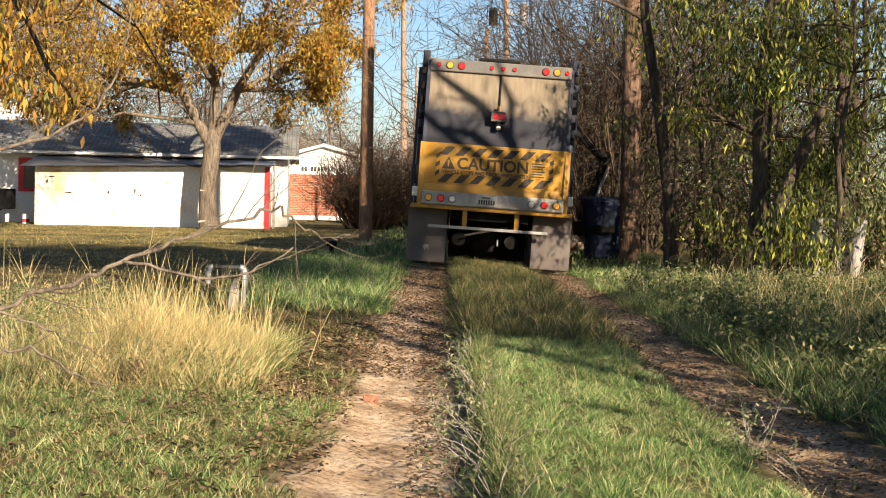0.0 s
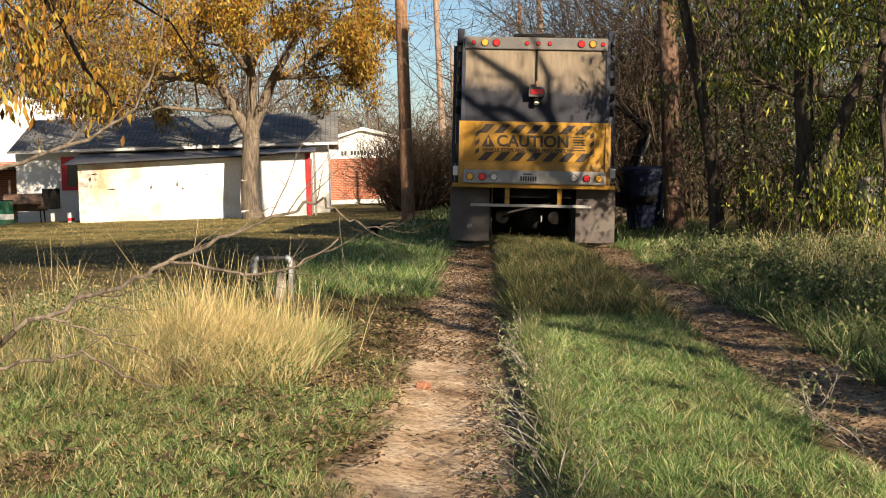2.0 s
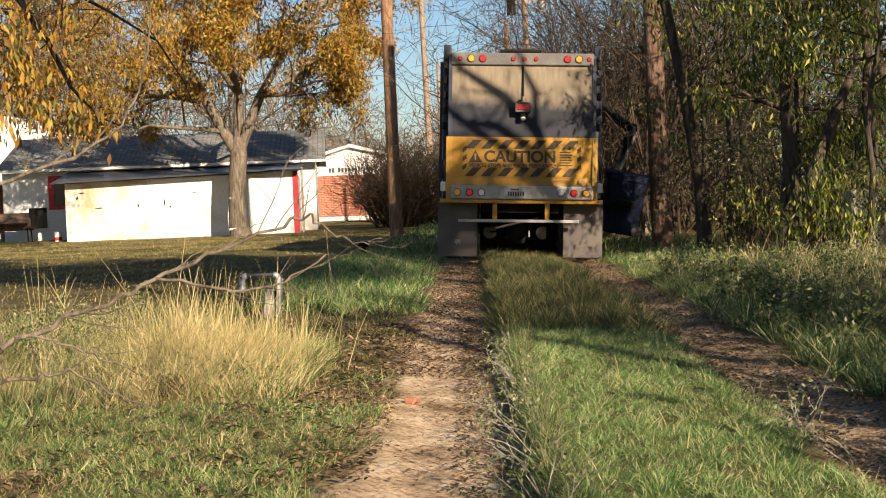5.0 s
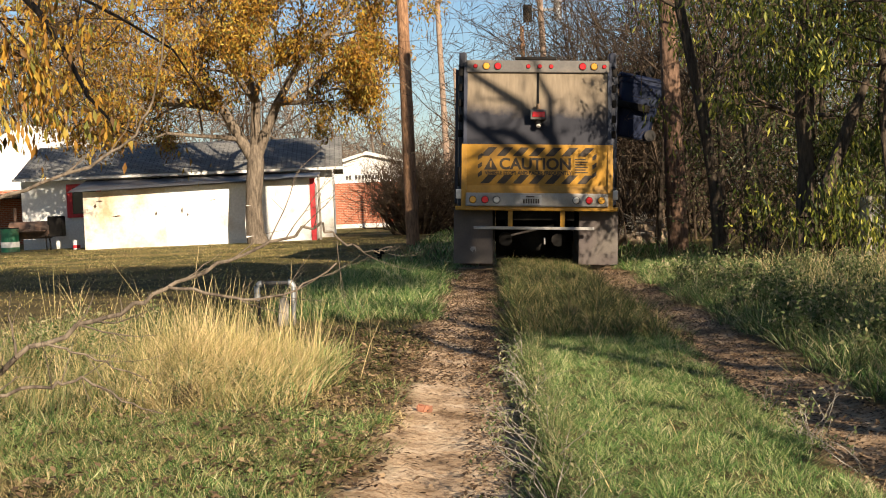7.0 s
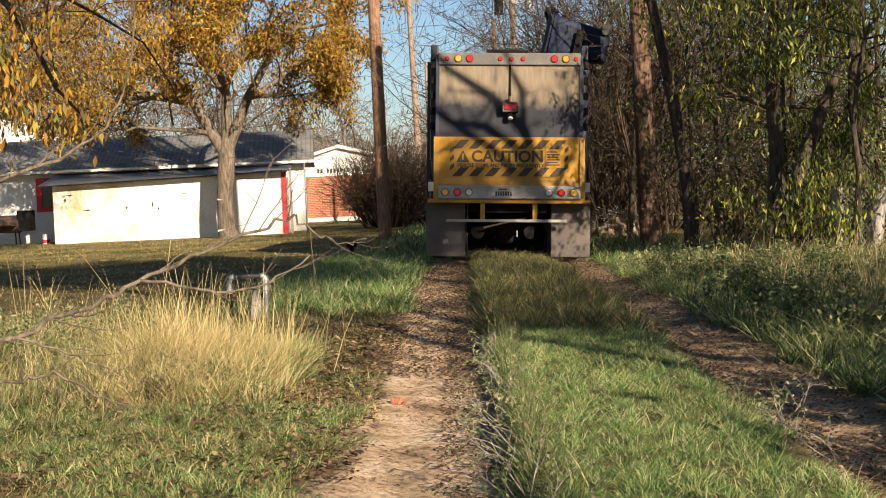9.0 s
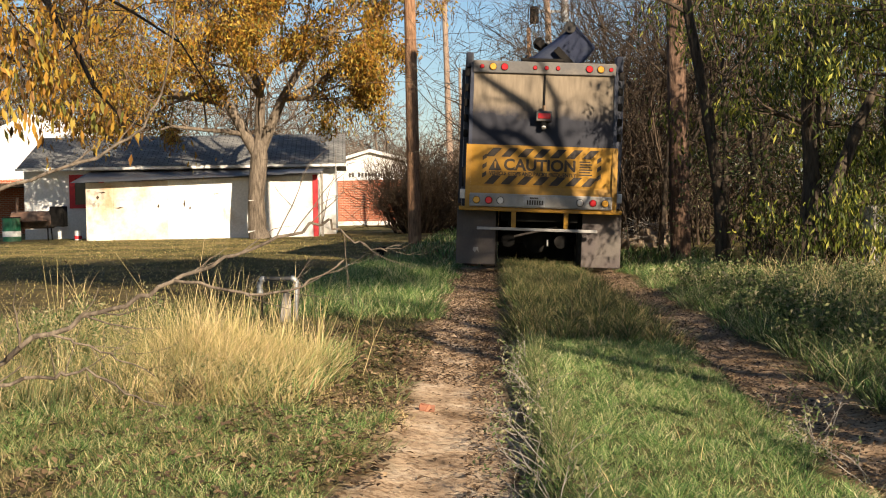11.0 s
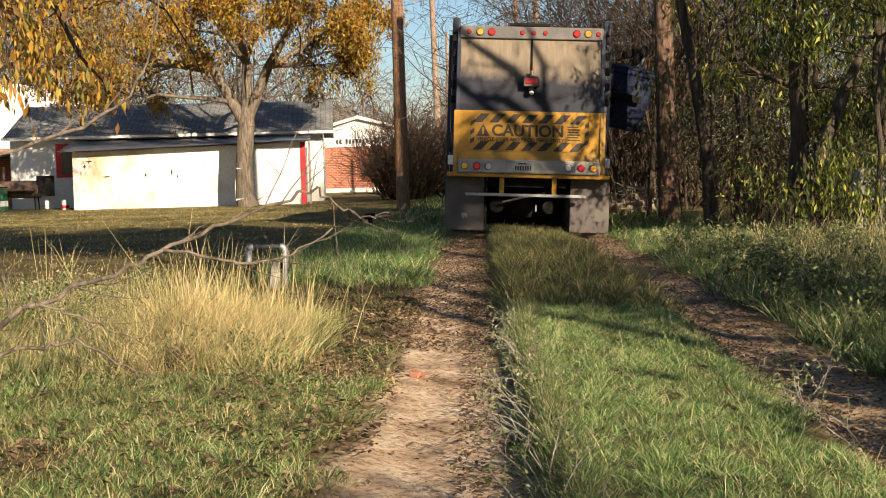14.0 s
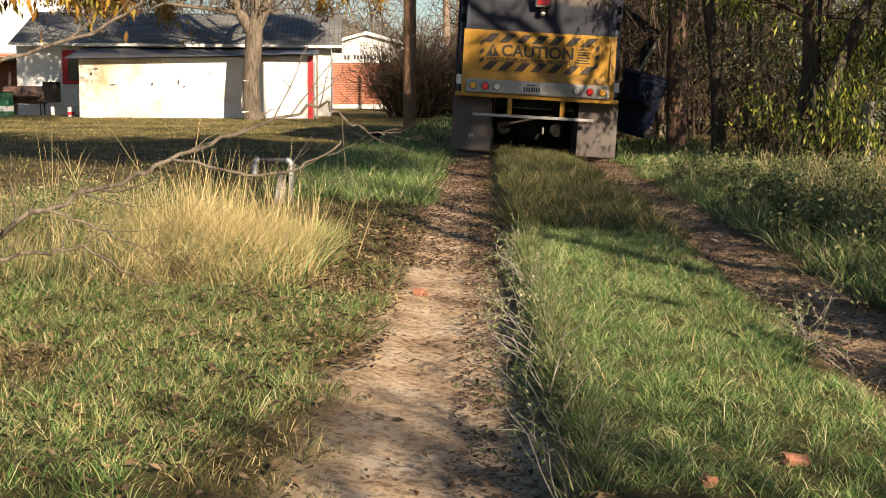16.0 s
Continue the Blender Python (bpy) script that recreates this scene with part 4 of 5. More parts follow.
# ---- trees by the house ----
tree("pecan_tree", "spreading tree with golden autumn leaves before the shed", (-6.92, 42.4),
     [(0.1, 0, 0, 0.36), (0.02, 0, 0.3, 0.29), (0, 0, 1.2, 0.25), (0.12, 0, 2.45, 0.27), (0.15, 0, 3.0, 0.2),
      (0.1, 0, 2.5, 0.16), (-0.3, -0.05, 3.2, 0.15), (-0.75, -0.1, 4.1, 0.14), (0.12, 0, 2.5, 0.17), (0.45, -0.05, 3.3, 0.16), (0.85, -0.05, 4.2, 0.14), (0.12, 0, 2.5, 0.17), (0.2, 0.05, 4.3, 0.15)],
     [(7, (-0.75, -0.1, 0.9), 2.9, 0.13), (12, (0.0, 0.1, 1.0), 2.6, 0.14), (10, (0.55, -0.05, 0.9), 2.6, 0.13), (7, (-1.0, -0.2, 0.2), 2.8, 0.10), (7, (-0.9, 0.6, 0.35), 2.8, 0.10), (10, (0.9, 0.5, 0.2), 1.8, 0.09), (10, (0.9, -0.6, 0.05), 1.7, 0.09), (12, (0.2, -0.9, 0.3), 2.3, 0.09), (12, (-0.5, -0.7, 0.5), 2.4, 0.09), (6, (-1.0, -0.2, 0.1), 2.3, 0.08)],
     4, M_BARK, (M_GOLD, 8.0, 0.17, 0.135, 0.38, 0.5), up=0.03, floor=3.6, front=3.05, clumps=1.9, twig_mat=M_TWIG_DARK, shrink=0.70)
tree("pecan_tree", "golden-leaved tree hanging over the yard", (-16.2, 35.0),
     [(0, 0, 0, 0.34), (0.1, 0, 1.5, 0.28), (0.4, 0, 3.2, 0.25), (0.8, 0, 5.0, 0.2)],
     [(2, (1.0, 0.1, 0.45), 3.4, 0.13), (3, (0.9, 0.2, 0.8), 3.4, 0.13), (3, (0.2, 0.1, 1.0), 3.2, 0.1), (2, (0.9, -0.4, 0.6), 3.4, 0.07), (3, (1.0, -0.2, 0.3), 3.4, 0.07), (3, (0.6, 0.5, 0.6), 3.2, 0.07), (3, (-0.7, 0, 0.8), 2.5, 0.08), (2, (1.0, 0.25, 0.55), 4.4, 0.12), (3, (1.0, -0.1, 0.12), 4.2, 0.11)],
     4, M_BARK_DARK, (M_GOLD, 4.2, 0.16, 0.12, 0.38, 0.5), up=0.0, floor=4.3, drop=0.16, clumps=1.9, twig_mat=M_TWIG, shrink=0.70)
tree("leaning_tree", "near tree reaching over with yellow hanging leaves", (-5.1, 10.2),
     [(0, 0, 0, 0.12), (0.2, 0, 1.6, 0.1), (0.7, 0, 2.8, 0.07)],
     [(2, (1.0, 0.1, 0.0), 0.95, 0.025), (2, (1.0, -0.2, 0.3), 0.95, 0.025), (2, (0.9, 0.3, 0.6), 0.9, 0.025), (2, (0.9, 0.0, -0.3), 0.75, 0.02)],
     3, M_BARK_DARK, (M_GOLD, 1.8, 0.06, 0.10, 0.33, 0.8), up=-0.02, twig_mat=M_TWIG_DARK, thin=0.02)


tree("pecan_tree", "golden-leaved tree with dark drooping limbs over the yard", (-7.0, 17.0),
     [(0, 0, 0, 0.22), (0.1, 0, 1.5, 0.18), (0.3, 0, 3.0, 0.16), (0.7, 0, 4.2, 0.12)],
     [(3, (0.3, 0.2, 1), 1.0, 0.05)], 2, M_BARK_DARK, (M_GOLD, 0.22, 0.05, 0.09, 0.28, 0.8), up=-0.05, floor=1.35, drop=0.0, twig_mat=M_TWIG_DARK, clumps=1.4, line_level=2, shrink=0.6,
     lines=[[(0.7, 0, 4.2, 0.060), (1.3, 0, 4.1, 0.051), (1.75, 0, 3.6, 0.042), (2.05, 0, 3.1, 0.033), (2.3, 0, 2.55, 0.024), (2.6, 0, 2.2, 0.015), (2.9, 0.1, 2.05, 0.007)],
            [(1.3, 0, 4.1, 0.030), (2.0, 0.2, 3.9, 0.027), (2.7, 0.3, 3.5, 0.021), (3.3, 0.3, 3.1, 0.015), (3.6, 0.3, 2.6, 0.009), (3.75, 0.3, 2.2, 0.005)],
            [(0.7, 0, 4.2, 0.030), (1.0, -0.4, 3.4, 0.024), (1.4, -0.5, 2.9, 0.018), (1.9, -0.5, 2.6, 0.009)]])


# ---- bare shrub and far woods ----
def shrub(x, y, tall, wide, stems, label, name="bare_shrub"):
    z = float(height(x, y))
    root = thing(name, label, "shrub", pose(x, y, z))
    segs, tips, first = [], [], 0
    for k in range(stems):
        a, b = RNG.uniform(0, 2 * np.pi), RNG.uniform(0.1, 1.0)
        d = np.array([math.cos(a) * b, math.sin(a) * b, 0.9])
        grow((d[0] * wide * 0.22, d[1] * wide * 0.22, 0), d, tall * 0.42 * RNG.uniform(0.45, 1.0), 0.030, 2, segs, tips, 0.03, 0.3, (3, 5), 0.6, 0.62)
        if k % 15 == 14 or k == stems - 1:
            v, f = wood_arrays(segs[first:], 3)
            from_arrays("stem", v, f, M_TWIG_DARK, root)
            first = len(segs)
    return root


shrub(-2.3, 46, 4.3, 3.4, 210, "large bare brown shrub beside the utility pole")
shrub(-0.4, 48, 4.4, 3.2, 80, "bare brown shrub behind the utility pole")


def bare_tree(x, y, tall, r, mat, level=3, group="bare trees", name="bare_tree", label="leafless grey-brown tree behind the houses", leaf=None, spread=0.55):
    s = tall / 9
    lx, ly = RNG.normal(0, 0.08, 2)
    tree(name, label, (x, y), [(0, 0, 0, r), (lx * tall * 0.15, ly * tall * 0.15, tall * 0.16, r * 0.85), (lx * tall * 0.4, ly * tall * 0.4, tall * 0.36, r * 0.7)],
         [(2, (lx, ly, 1.0), 3.0 * s, r * 0.6), (2, (0.6, 0.2, 0.9), 2.5 * s, r * 0.4), (2, (-0.6, -0.2, 0.9), 2.5 * s, r * 0.4), (1, (RNG.normal(0, 0.7), RNG.normal(0, 0.7), 0.9), 2.6 * s, r * 0.35)],
         level, mat, leaf, group, up=0.08, spread=spread, kids=(2, 3), twig_mat=M_TWIG if mat is M_TWIG else M_TWIG_DARK)


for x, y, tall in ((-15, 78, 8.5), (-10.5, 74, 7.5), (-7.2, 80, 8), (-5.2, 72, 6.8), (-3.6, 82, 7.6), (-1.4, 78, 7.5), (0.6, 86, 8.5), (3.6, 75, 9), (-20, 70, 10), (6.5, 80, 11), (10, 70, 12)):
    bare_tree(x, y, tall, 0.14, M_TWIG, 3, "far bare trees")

# ---- woods along the alley ----
for x, y, tall, r in ((4.2, 31, 9.5, 0.14), (5.4, 28, 11, 0.16), (6.6, 33, 12, 0.2), (4.7, 38, 10, 0.14), (8.2, 29, 12, 0.2), (7.4, 24, 11, 0.16), (9.5, 34, 13, 0.2), (5.9, 42, 12, 0.16), (3.6, 48, 10, 0.14), (6.2, 52, 11, 0.16), (9.0, 46, 12, 0.2), (11.5, 40, 13, 0.2), (4.9, 34.5, 8, 0.1), (3.9, 42, 8, 0.1)):
    bare_tree(x, y, tall, r * 0.55, M_BARK_DARK, 3, "bare trees along the alley", label="dark leafless tree in the alley thicket")
for x, y, tall, r in ((4.5, 26.5, 10, 0.1), (3.5, 28.5, 9.5, 0.08), (5.0, 25.2, 10, 0.1), (3.3, 33, 9, 0.09), (2.9, 39, 9, 0.1), (6.0, 26.5, 11, 0.12)):
    bare_tree(x, y, tall, r * 0.6, M_BARK_DARK, 4 if y < 27 else 3, "bare trees along the alley", label="dark leafless tree in the alley thicket", spread=0.6)


tree("bare_tree", "dark leaning leafless tree beside the stout pole", (3.72, 22.3),
     [(0, 0, 0, 0.12), (-0.05, 0, 1.2, 0.1), (-0.25, 0, 2.6, 0.09), (-0.5, 0, 4.0, 0.08), (-0.62, 0, 5.5, 0.06)],
     [(4, (-0.2, 0, 1), 1.6, 0.05), (3, (0.7, 0.2, 0.9), 1.5, 0.04), (3, (-0.8, 0.3, 0.7), 1.4, 0.035), (2, (0.8, 0.3, 0.8), 1.4, 0.035), (4, (-0.8, -0.2, 0.5), 1.3, 0.03)],
     3, M_BARK_DARK, None, "bare trees along the alley", twig_mat=M_TWIG_DARK)


def leafy_tree(x, y, tall, r, low, many, lean=0.0, reach=0.85, seed_leaf=None, label="slender dark tree with hanging yellow-green leaves"):
    """A tree clothed from low down: limbs leave the trunk all the way up."""
    n = 7
    trunk = [(lean * tall * i / n + 0.05 * math.sin(i * 1.7 + x), 0.05 * math.cos(i * 2.1 + y), tall * 0.75 * i / n, r * (1 - 0.09 * i)) for i in range(n + 1)]
    limbs = []
    for k in range(many):
        i = 1 + int((n - 1) * (low + (1 - low) * (k + 0.5) / many))
        a = k * 2.4 + x
        limbs.append((i, (math.cos(a), math.sin(a) * 0.8, 0.3), reach * RNG.uniform(0.75, 1.15), r * 0.25 + 0.006))
    limbs.append((n, (lean, 0, 1), tall * 0.12, r * 0.4))
    tree("alley_tree", label, (x, y), trunk, limbs, 3, M_BARK_DARK, seed_leaf or (M_LIME, 1.25, 0.12, 0.12, 0.27, 0.65), "leafy trees along the alley", up=-0.02, spread=0.6, kids=(2, 3), twig_mat=M_TWIG_DARK, clumps=1.5)


for x, y, tall, r, low, many, lean in ((4.5, 20.0, 6.5, 0.14, 0.3, 10, 0.02), (5.2, 18.6, 5.4, 0.05, 0.55, 10, 0.05), (4.9, 21.5, 6.5, 0.06, 0.25, 11, 0.05), (5.9, 20.2, 6.5, 0.09, 0.1, 10, -0.05), (5.6, 23.5, 7.0, 0.07, 0.2, 10, 0.03), (4.35, 23.4, 6.8, 0.05, 0.4, 10, 0.0), (6.6, 22.0, 6.5, 0.07, 0.1, 10, 0.0)):
    leafy_tree(x, y, tall, r, low, many, lean)


def thicket(name, x0, x1, y0, y1, stems, tall, label, leaf=None, stout=1.0):
    """Undergrowth: thin crossing stems, with or without small leaves."""
    segs, tips = [], []
    for _ in range(stems):
        x, y = RNG.uniform(x0, x1), RNG.uniform(y0, y1)
        d = np.array([RNG.normal(0, 0.3), RNG.normal(0, 0.3), 1.0])
        grow((x, y, float(height(x, y))), d, tall * RNG.uniform(0.5, 1.0) * 0.55, (0.010 + 0.0016 * tall) * stout, 2, segs, tips, 0.03, 0.42, (2, 3), 0.75, 0.6)
    v, f = wood_arrays(segs, 3)
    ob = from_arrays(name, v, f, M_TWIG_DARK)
    tagged(ob, label, "undergrowth", kind="stuff")
    if leaf:
        mat, many, scatter, size, slim, hang = leaf
        t = np.repeat(np.array(tips), many, axis=0)
        v, f = leaf_arrays(t + RNG.normal(0, scatter, t.shape), size, slim, hang)
        from_arrays("twigs" if slim < 0.1 else "leaves", v, f, mat, ob)


thicket("thicket", 4.2, 9.0, 20.5, 27, 110, 3.4, "tangled brown undergrowth below the alley trees", (M_WEED, 2, 0.1, 0.07, 0.4, 0.3))
thicket("thicket", 3.2, 14.0, 28, 50, 180, 6.5, "dense bare brown thicket behind the truck", (M_WEED, 1, 0.1, 0.08, 0.4, 0.3))
thicket("far_thicket", -28, -8, 60, 72, 105, 13, "bare brown trees rising behind the house", (M_TWIG, 4, 0.3, 0.9, 0.04, -0.3), stout=2.0)
thicket("far_thicket", -16, 12, 70, 84, 125, 6.8, "hazy bare brown trees far behind the houses", (M_TWIG, 3, 0.3, 0.9, 0.045, -0.3), stout=2.8)
thicket("far_thicket", 5.0, 24, 52, 90, 70, 11, "hazy bare brown woods at the end of the alley", (M_TWIG, 2, 0.3, 0.9, 0.04, -0.3), stout=1.8)
tree("bare_tree", "broken leaning tree of pale bare wood in the thicket", (4.3, 19.3),
     [(0, 0, 0, 0.11), (0.2, 0, 0.6, 0.10), (0.45, 0.05, 1.25, 0.095), (0.75, 0.05, 2.0, 0.085), (1.0, 0.1, 2.55, 0.05)],
     [(4, (0.4, 0.1, 1.0), 0.5, 0.02)], 1, M_BARK_DARK, None, twig_mat=M_TWIG_DARK)
thicket("thicket", 3.9, 4.7, 18.2, 19.6, 7, 1.6, "leafy yellow-green saplings under the trees", (M_LIME, 4, 0.12, 0.11, 0.28, 0.75))
thicket("thicket", 2.9, 6.8, 30, 48, 150, 10.5, "tall tangled bare stems beside the alley", (M_TWIG_DARK, 2, 0.15, 0.55, 0.03, -0.2), stout=1.5)
thicket("thicket", 2.7, 4.6, 30.5, 36, 60, 9.5, "crowded thin bare stems behind the truck", (M_TWIG_DARK, 3, 0.15, 0.5, 0.03, -0.1), stout=1.0)
thicket("thicket", 3.9, 5.8, 19.4, 22.5, 45, 1.9, "low leafy brown undergrowth between the trunks", (M_LIME, 1, 0.1, 0.08, 0.32, 0.5))
thicket("thicket", 5.0, 9.5, 19.6, 23, 60, 2.4, "leafy brown undergrowth at the old fence", (M_WEED, 3, 0.1, 0.09, 0.35, 0.5))


# ---- fence posts, pipes, stakes, bricks ----
def build_post(x, y, tall, w, lean, label, mat=None):
    p = thing("fence_post", label, "fence post", pose(x, y, float(height(x, y)) - 0.05, 0, lean, 20), "old fence posts")
    bm = bmesh.new()
    n = 10
    rings = []
    for i in range(6):
        z = tall * i / 5
        rings.append([bm.verts.new((w / 2 * math.cos(2 * math.pi * k / n) * (1 + 0.12 * math.sin(k * 2.1 + i)), w / 2 * math.sin(2 * math.pi * k / n), z + (0.03 * math.sin(k * 1.7) if i == 5 else 0))) for k in range(n)])
    for a, b in zip(rings[:-1], rings[1:]):
        for k in range(n):
            bm.faces.new((a[k], a[(k + 1) % n], b[(k + 1) % n], b[k]))
    bm.faces.new(rings[-1])
    part("shaft", bm, mat or M_GREYWOOD, p)


build_post(5.06, 19.0, 0.95, 0.19, 4, "grey weathered wooden fence post")
build_post(5.62, 19.1, 0.98, 0.17, 10, "leaning grey weathered wooden fence post")


build_post(-2.01, 5.5, 0.64, 0.08, 3, "thin dark weathered fence post in dead vines", M_BARK_DARK)


def build_mesh():
    segs = []
    for i in range(-14, 14):
        for s in (-1, 1):
            for k in range(12):
                z0, z1 = 0.1 + k * 0.07, 0.1 + (k + 1) * 0.07
                x0 = 5.35 + i * 0.07 + s * (0.035 if k % 2 else -0.035)
                x1 = 5.35 + i * 0.07 - s * (0.035 if k % 2 else -0.035)
                if 5.1 < x0 < 5.75:
                    segs.append(((x0, 19.02 + 0.04 * math.sin(x0 * 9), z0), (x1, 19.02 + 0.04 * math.sin(x1 * 9), z1), 0.0035, 0.0035))
    v, f = wood_arrays(segs, 3)
    tagged(from_arrays("chain_link_fence", v, f, M_GALV), "sagging grey chain-link wire between the old posts", "fence")


build_mesh()


def build_pipes():
    p = thing("pipe_frame", "old grey pipe riser frame standing in tall grass", "pipe", pose(-2.05, 12.7, 0.0))
    part("upright", tube((0.01, 0, 0), (0.003, 0, 0.28), 0.019), M_DARK, p, "black lower pipe")
    part("upright", tube((0.003, 0, 0.28), (0, 0, 0.40), 0.021), M_GALV, p)
    part("upright", tube((0.32, 0, 0), (0.33, 0, 0.40), 0.021), M_GALV, p)
    part("crosspipe", tube((0.03, 0, 0.43), (0.30, 0, 0.43), 0.018), M_PIPE, p)
    for x, sx in ((0.0, 1), (0.33, -1)):
        v, f = pipe_arrays([(x + sx * 0.045 * (1 - math.cos(a)), 0, 0.385 + 0.045 * math.sin(a)) for a in np.linspace(0, math.pi / 2, 6)], [0.028] * 6, 12)
        from_arrays("elbow", v, f, M_GALV, p, smooth=True)
    for z in (0.30, 0.345):
        part("coupling", tube((0, 0, z), (0, 0, z + 0.035), 0.029), M_GALV, p)
    v, f = pipe_arrays([(0.33 - 0.10 * math.sin(a), 0.03, 0.30 * (1 - a / 2.6)) for a in np.linspace(0, 2.6, 10)], [0.016] * 10, 10)
    from_arrays("bent_pipe", v, f, M_DARK, p, smooth=True)
    s = thing("wooden_stake", "split grey wooden stake beside the pipes", "stake", pose(-1.82, 12.62, 0.0, 0, 3, 15))
    part("shaft", prism([(-0.05, 0), (0.05, 0), (0.045, 0.28), (0.01, 0.34), (-0.03, 0.27)], -0.03, 0.03), M_GREYWOOD, s)
    s = thing("wooden_stake", "leaning grey wooden slat beside the pipes", "stake", pose(-1.76, 12.75, 0.0, 0, 8, 0))
    part("shaft", prism([(-0.025, 0), (0.025, 0), (0.02, 0.4), (-0.02, 0.38)], -0.015, 0.015), M_TWIG, s)
    m = thing("meter_post", "short dark iron stub in the lawn", "post", pose(-1.86, 25, float(height(-1.86, 25)) - 0.02))
    part("stub", tube((0, 0, 0), (0, 0, 0.22), 0.045, 0.04), M_DARK, m)
    part("cap", tube((-0.09, 0, 0.22), (0.09, 0, 0.22), 0.05), M_DARK, m)


build_pipes()


def build_brick(x, y, s, turn, label):
    b = thing("brick", label, "brick", pose(x, y, float(height(x, y)), 8, 12, turn), "loose bricks")
    bm = box(-0.1 * s, 0.1 * s, -0.05 * s, 0.05 * s, -0.01, 0.065 * s, 0.012)
    for v in bm.verts:
        v.co += Vector(RNG.normal(0, 0.004, 3))
    part("block", bm, M_CLAY, b)


build_brick(-0.34, 7.75, 0.55, 70, "worn red brick lump on the wheel track")
build_brick(0.90, 3.98, 0.42, 20, "broken red brick in the grass strip")
build_brick(0.61, 3.72, 0.34, 100, "small broken red brick in the grass strip")


def build_mound():
    m = thing("brush_heap", "pale heap of dry brush beside the alley", "brush heap", pose(3.55, 31, -0.05))
    bm = bmesh.new()
    bmesh.ops.create_icosphere(bm, subdivisions=4, radius=1.0)
    for v in bm.verts:
        k = 1 + 0.25 * noise.noise(v.co * 2.3) + 0.14 * noise.noise(v.co * 7)
        v.co = Vector((v.co.x * 0.6 * k, v.co.y * 0.5 * k, max(-0.05, v.co.z * 0.4 * k)))
    part("mound", bm, M_MOUND, m)
    segs = []
    for _ in range(160):
        a, r = RNG.uniform(0, 6.28), RNG.uniform(0, 0.8)
        p = np.array([math.cos(a) * r, math.sin(a) * r * 0.7, 0.5 * (1 - r * r / 0.8) + 0.05])
        q = p + RNG.normal(0, 0.22, 3) * np.array([1, 1, 0.5])
        segs.append((p, q, 0.008, 0.004))
    v, f = wood_arrays(segs, 3)
    from_arrays("brushwood", v, f, M_GREYWOOD, m)


build_mound()


def twig_branch(name, pts, r0, r1, side, label):
    """A bare fallen or overhanging branch along points, with short side twigs."""
    segs, tips = [], []
    pts = [np.array(p) for p in pts]
    fine = [pts[0]]
    for a, b in zip(pts[:-1], pts[1:]):
        for t in (0.25, 0.5, 0.75, 1.0):
            fine.append(a + (b - a) * t + RNG.normal(0, 0.008, 3))
    n = len(fine) - 1
    for i in range(n):
        ra, rb = r0 + (r1 - r0) * i / n, r0 + (r1 - r0) * (i + 1) / n
        segs.append((fine[i], fine[i + 1], ra, rb))
        if i > 1 and RNG.random() < side:
            d = (fine[i + 1] - fine[i]) / np.linalg.norm(fine[i + 1] - fine[i]) + RNG.normal(0, 0.5, 3)
            grow(fine[i], d, RNG.uniform(0.12, 0.32), rb * 0.45, 1, segs, tips, 0.05, 0.2, (1, 3), 0.5, 0.6)
    v, f = wood_arrays(segs, 6)
    root = thing(name, label, "branch")
    from_arrays("wood", v, f, M_BARK, root, smooth=True)


twig_branch("bare_branch", [(-2.75, 6.2, 0.0), (-2.35, 6.1, 0.3), (-2.018, 6.0, 0.523), (-1.739, 6.03, 0.637), (-1.493, 6.06, 0.714), (-1.318, 6.09, 0.809), (-1.08, 6.12, 0.89), (-0.839, 6.15, 0.988), (-0.675, 6.18, 1.044)], 0.015, 0.006, 0.35, "bare grey branch reaching over the tall grass")
twig_branch("bare_branch", [(-1.334, 6.0, 0.795), (-1.136, 6.03, 0.754), (-0.972, 6.06, 0.727), (-0.794, 6.09, 0.749), (-0.619, 6.12, 0.86)], 0.008, 0.004, 0.35, "thin forked twig over the tall grass")
twig_branch("bare_branch", [(-2.6, 6.0, 0.1), (-2.079, 5.9, 0.37), (-1.853, 5.930000000000001, 0.402), (-1.707, 5.96, 0.423), (-1.56, 5.99, 0.331), (-1.394, 6.0200000000000005, 0.244)], 0.011, 0.003, 0.4, "thin bare branch low over the grass")
twig_branch("bare_branch", [(-1.843, 5.9, 0.581), (-1.686, 5.930000000000001, 0.521), (-1.528, 5.96, 0.453), (-1.428, 5.99, 0.387)], 0.006, 0.002, 0.4, "fine bare twig low over the grass")
twig_branch("bare_branch", [(-0.666, 6.1, 1.045), (-0.591, 6.13, 0.956), (-0.458, 6.159999999999999, 0.907), (-0.374, 6.1899999999999995, 0.923)], 0.005, 0.002, 0.3, "forked tip of the bare branch")
twig_branch("bare_branch", [(-4.2, 8.2, 0.0), (-3.6, 8.1, 0.6), (-2.883, 8.0, 1.19), (-2.509, 8.03, 1.314), (-2.228, 8.06, 1.396), (-1.993, 8.09, 1.535), (-1.881, 8.12, 1.696), (-1.796, 8.15, 1.972), (-1.77, 8.18, 2.334)], 0.016, 0.004, 0.35, "bare grey branch hanging over the yard")


# ---- grass, weeds and litter ----
def spots(n, x0, x1, y0, y1, keep=None):
    xy = np.c_[RNG.uniform(x0, x1, n), RNG.uniform(y0, y1, n)]
    return xy if keep is None else xy[keep(xy[:, 0], xy[:, 1])]


def edge(x, y):
    return 0.10 * np.sin(y * 1.9 + 0.5) + 0.06 * np.sin(y * 5.3) + 0.05 * np.sin(y * 9.1 + x)


def middle(x, y):
    return (x > 0.24 + 0.5 * edge(x, y)) & (x < 1.42 + edge(y, y))


def left_verge(x, y):
    return x < -0.52 + edge(x, y)


